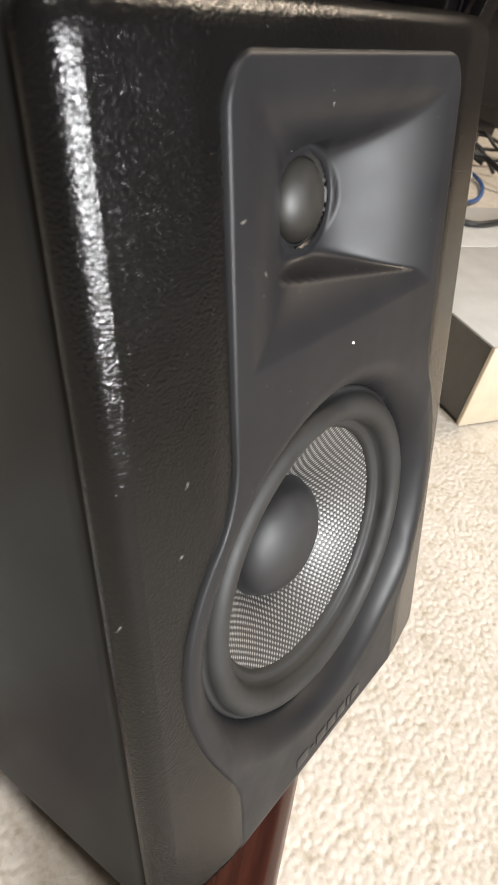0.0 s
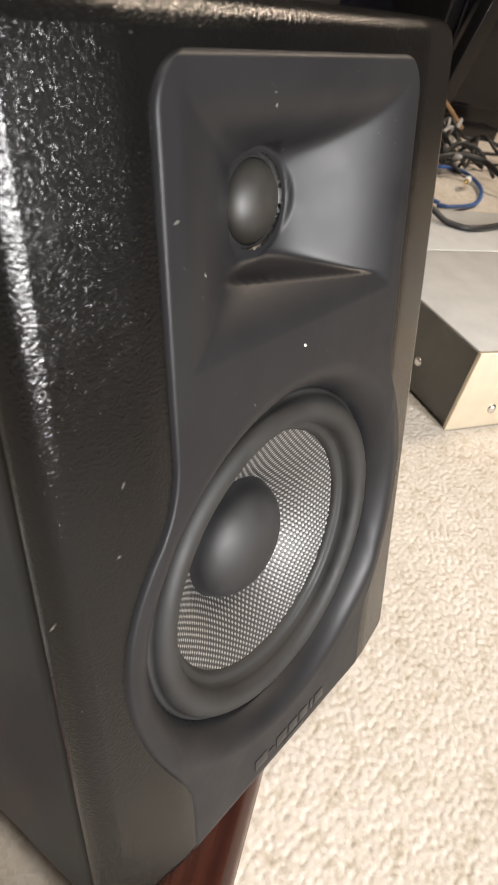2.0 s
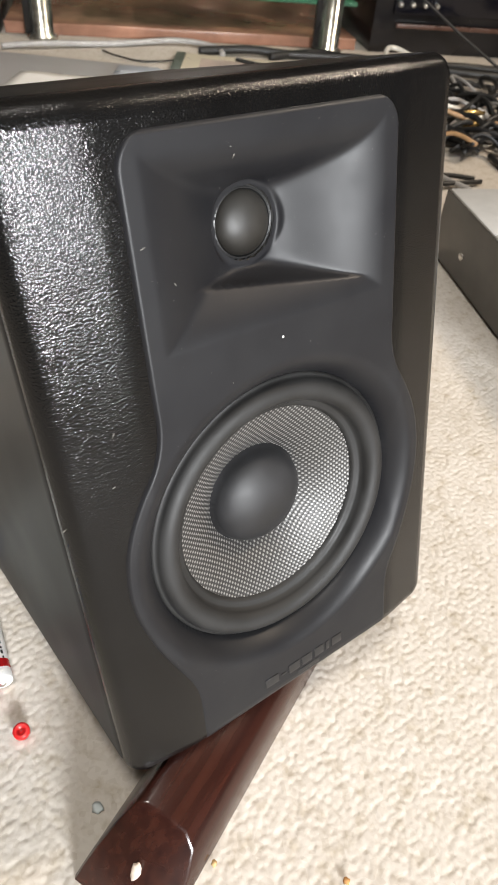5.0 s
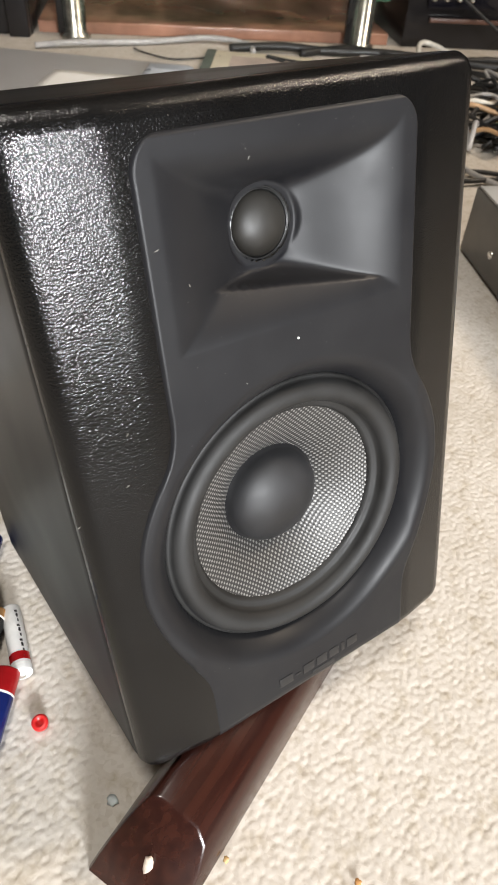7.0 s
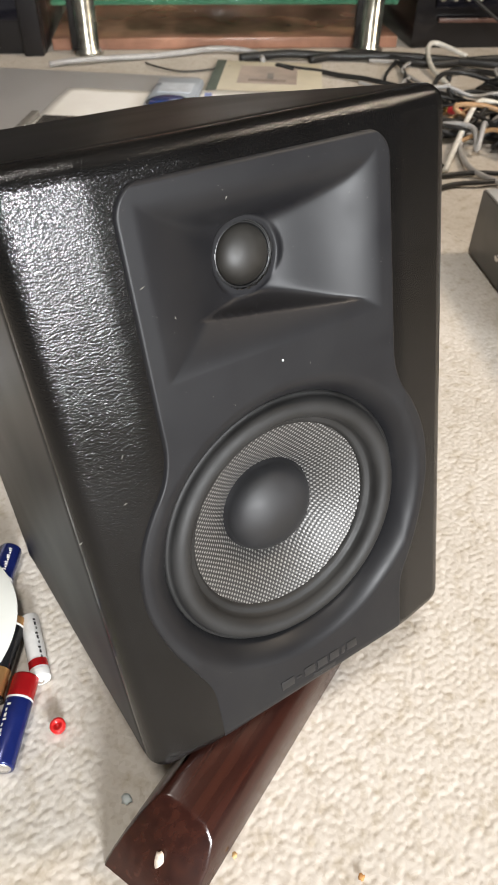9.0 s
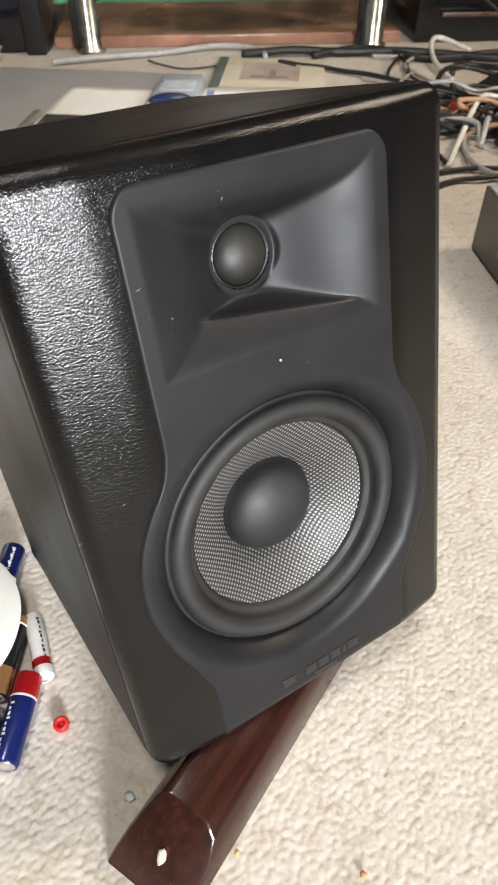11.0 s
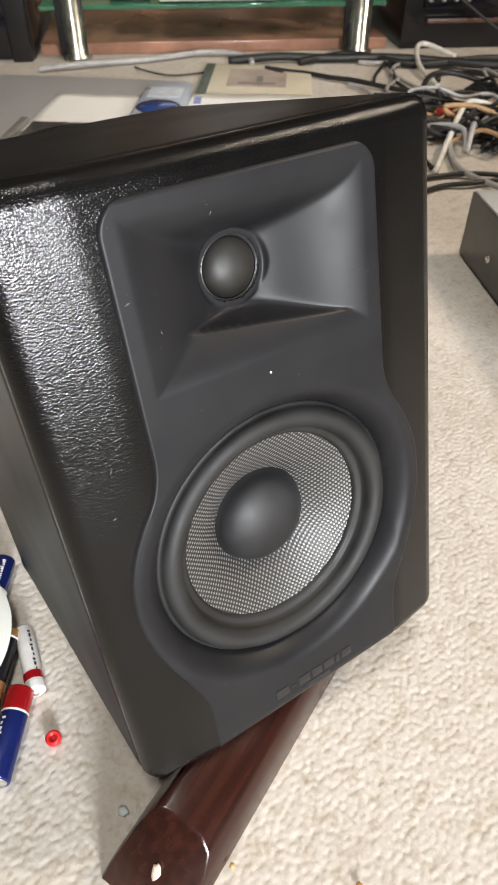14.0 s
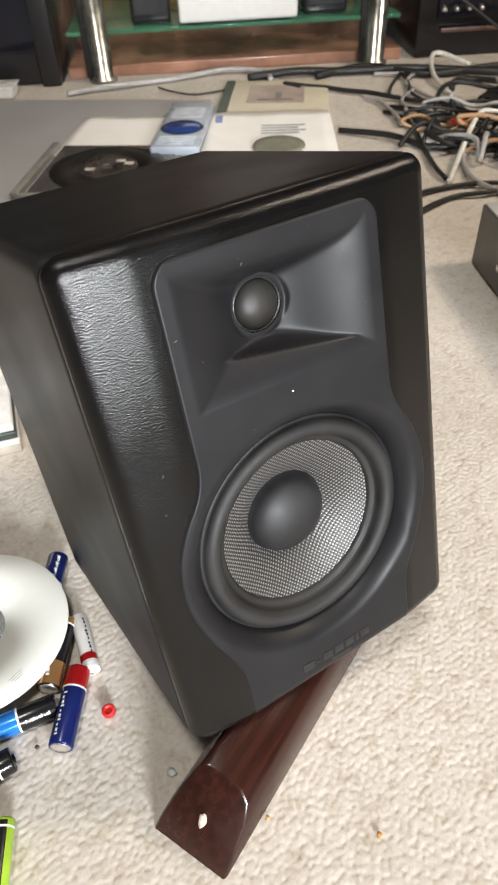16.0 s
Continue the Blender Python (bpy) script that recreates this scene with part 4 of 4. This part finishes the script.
def plug(x, y, z, turn, body, label):
    root = thing("plug", pose(x, y, z, 0, 0, turn), label, "plug", "plugs in the cable tangle")
    bm = lathe([(0, 0), (0.0045, 0), (0.0055, 0.003), (0.0055, 0.020), (0.004, 0.024), (0.003, 0.034), (0, 0.034)], 20)
    bmesh.ops.transform(bm, matrix=pose(0, 0, 0.0056, 0, 90, 0), verts=bm.verts)
    part("plug_body", bm, body, root)
    bm = lathe([(0, -0.014), (0.0016, -0.013), (0.0018, -0.004), (0.0040, -0.004), (0.0042, 0.0)], 20)
    bmesh.ops.transform(bm, matrix=pose(0, 0, 0.0056, 0, 90, 0), verts=bm.verts)
    part("pin", bm, plain("gold_plate", (0.75, 0.52, 0.20), 0.22, 0.9), root, "gold-plated pin")


M_PLUG_RED = plain("red_plug", (0.55, 0.03, 0.04), 0.35)
plug(0.800, 0.655, 0.012, -70, M_PLUG_RED, "red phono plug in the cable tangle")
plug(0.985, 0.700, 0.010, -30, M_PLUG_RED, "red phono plug beside black cables")
plug(0.830, 0.560, 0.018, -40, plain("gold_plug", (0.70, 0.48, 0.20), 0.25, 0.9), "gold phono plug in the cable tangle")
plug(0.860, 0.585, 0.024, -20, plain("gold_plug_body", (0.70, 0.48, 0.20), 0.25, 0.9), "gold phono plug lying on cables")
plug(0.790, 0.520, 0.010, 20, M_WHITE, "white phono plug on the carpet")
plug(1.040, 0.345, 0.012, 15, M_WHITE, "white network plug on the coil")


# ---- the glass stand and dark cabinets at the back ----
STAND = Matrix.Translation((0.465, 1.357, 0)) @ pose(0, 0, 0, 0, 0, TURN)


def glass_stand():
    root = thing("glass_stand", STAND, "glass and chrome media stand with a red-brown wooden base", "media stand")
    glass = material("green_glass", (0.14, 0.42, 0.27), 0.05)
    shader(glass).inputs["Transmission Weight"].default_value = 0.75
    redwood = plain("red_brown_lacquer", (0.30, 0.155, 0.105), 0.20, 0, 0.45, 9)
    # the chrome's strong light and dark mottling paints marbled reflections into its colour
    chrome = plain("chrome_painted_reflections", (0.40, 0.40, 0.36), 0.24, 0.9, 0.6, 45)
    black = plain("dark_reflection_black", (0.012, 0.011, 0.011), 0.3)
    part("base_board", box(0.74, 0.42, 0.022, 0.002, (0.30, 0.235, 0)), redwood, root, "glossy red-brown base board")
    part("back_panel", box(0.74, 0.015, 0.60, 0.001, (0.30, 0.455, 0)), redwood, root, "red-brown wooden back panel")
    for z in (0.085, 0.36):
        part("shelf", box(0.71, 0.40, 0.008, 0.002, (0.298, 0.20, z)), glass, root, "green-edged glass shelf").visible_shadow = False
    for x in (0.006, 0.600):
        post = lathe([(0, 0), (0.030, 0), (0.030, 0.006), (0.0225, 0.010), (0.0225, 0.60), (0, 0.60)], 32)
        bmesh.ops.translate(post, vec=(x, -0.002, 0), verts=post.verts)
        part("post", post, chrome, root, "chrome tube post")
        # added black strip: stands in for the dark reflection along the tube's edge
        strip = box(0.012, 0.012, 0.58, 0.002, (x - 0.028, 0.004, 0.006))
        part("dark_edge_strip", strip, black, root, "black strip standing in for the post's dark reflected edge")


glass_stand()


def at_stand(x, y, z, turn=0):
    return STAND @ pose(x, y, z, 0, 0, turn)


def shelf_things():
    white = plain("white_casing", (0.72, 0.72, 0.70), 0.35, 0, 0.04)
    black = plain("black_casing", (0.014, 0.014, 0.014), 0.3)
    root = thing("game_console", at_stand(0.305, 0.10, 0.093), "white electronic box standing on the glass shelf", "console")
    part("casing", box(0.250, 0.20, 0.10, 0.006, (0, 0, 0.004)), white, root)
    part("feet", box(0.22, 0.17, 0.005, 0.001, (0, 0, 0)), black, root, "black feet")
    for x, w in ((0.121, 0.083), (0.497, 0.092)):
        r2 = thing("small_loudspeaker", at_stand(x, 0.08, 0.093), "small black loudspeaker on the glass shelf", "loudspeaker", "loudspeakers on the shelf")
        part("casing", box(w, 0.09, 0.15, 0.006, (0, 0, 0.003)), black, r2)
        part("grille", box(w * 0.84, 0.004, 0.12, 0.002, (0, -0.047, 0.018)), plain("dark_grille", (0.03, 0.03, 0.032), 0.8), r2, "dark cloth grille")
        part("foot", box(w * 0.8, 0.07, 0.004, 0.001, (0, 0, 0)), black, r2)


shelf_things()


def dark_cabinets():
    black = plain("black_cabinet_lacquer", (0.012, 0.011, 0.012), 0.25, 0, 0.3, 10)
    panel = plain("black_glass_front", (0.008, 0.008, 0.012), 0.08)
    trim_m = plain("dark_red_trim", (0.10, 0.05, 0.035), 0.3)
    knob_m = plain("silver_knob", (0.7, 0.69, 0.66), 0.25, 0.9)
    left = thing("black_cabinet", at_stand(-0.33, 0.18, 0), "tall black lacquered cabinet beside the glass stand", "cabinet", "black cabinets")
    part("carcass", box(0.50, 0.36, 0.90, 0.003, (0, 0, 0)), black, left)
    part("door", box(0.44, 0.012, 0.80, 0.003, (-0.01, -0.187, 0.06)), panel, left, "glossy black door")
    part("side_post", box(0.040, 0.03, 0.88, 0.004, (0.228, -0.190, 0)), black, left, "black corner post")
    right = thing("black_cabinet", at_stand(1.10, 0.20, 0), "black cabinet with silver knobs beside the glass stand", "cabinet", "black cabinets")
    part("carcass", box(0.80, 0.36, 0.90, 0.003, (0, 0, 0)), black, right)
    part("front_panel", box(0.74, 0.010, 0.30, 0.003, (0.01, -0.185, 0.075)), panel, right, "glossy black front panel")
    part("trim_bar", box(0.72, 0.008, 0.008, 0.001, (0.01, -0.190, 0.050)), trim_m, right, "dark red trim bar")
    for k in range(4):
        kn = lathe([(0, 0.012), (0.0042, 0.011), (0.005, 0.004), (0.006, 0)], 18)
        bmesh.ops.transform(kn, matrix=pose(-0.350 + 0.0275 * k, -0.190, 0.094, 90, 0, 0), verts=kn.verts)
        part("knob", kn, knob_m, right, "small silver knob")
    sub = thing("black_cabinet", pose(1.78, 0.70, 0, 0, 0, TURN), "low black cabinet behind the heap of cables", "cabinet", "black cabinets")
    part("carcass", box(0.60, 0.42, 0.55, 0.004, (0, 0, 0)), black, sub)
    part("front_panel", box(0.54, 0.010, 0.46, 0.003, (0, -0.216, 0.05)), panel, sub, "glossy black front panel")
    desk = thing("desk_leg", pose(1.38, 0.60, 0, 0, 0, TURN), "dark metal trestle leg of a desk", "desk leg")
    bar1 = box(0.035, 0.035, 0.80, 0.003)
    bmesh.ops.transform(bar1, matrix=pose(0, 0, 0, 0, 14, 0), verts=bar1.verts)
    part("upright", bar1, black, desk)
    part("foot", box(0.30, 0.05, 0.025, 0.003, (0.04, 0, 0)), black, desk)


dark_cabinets()
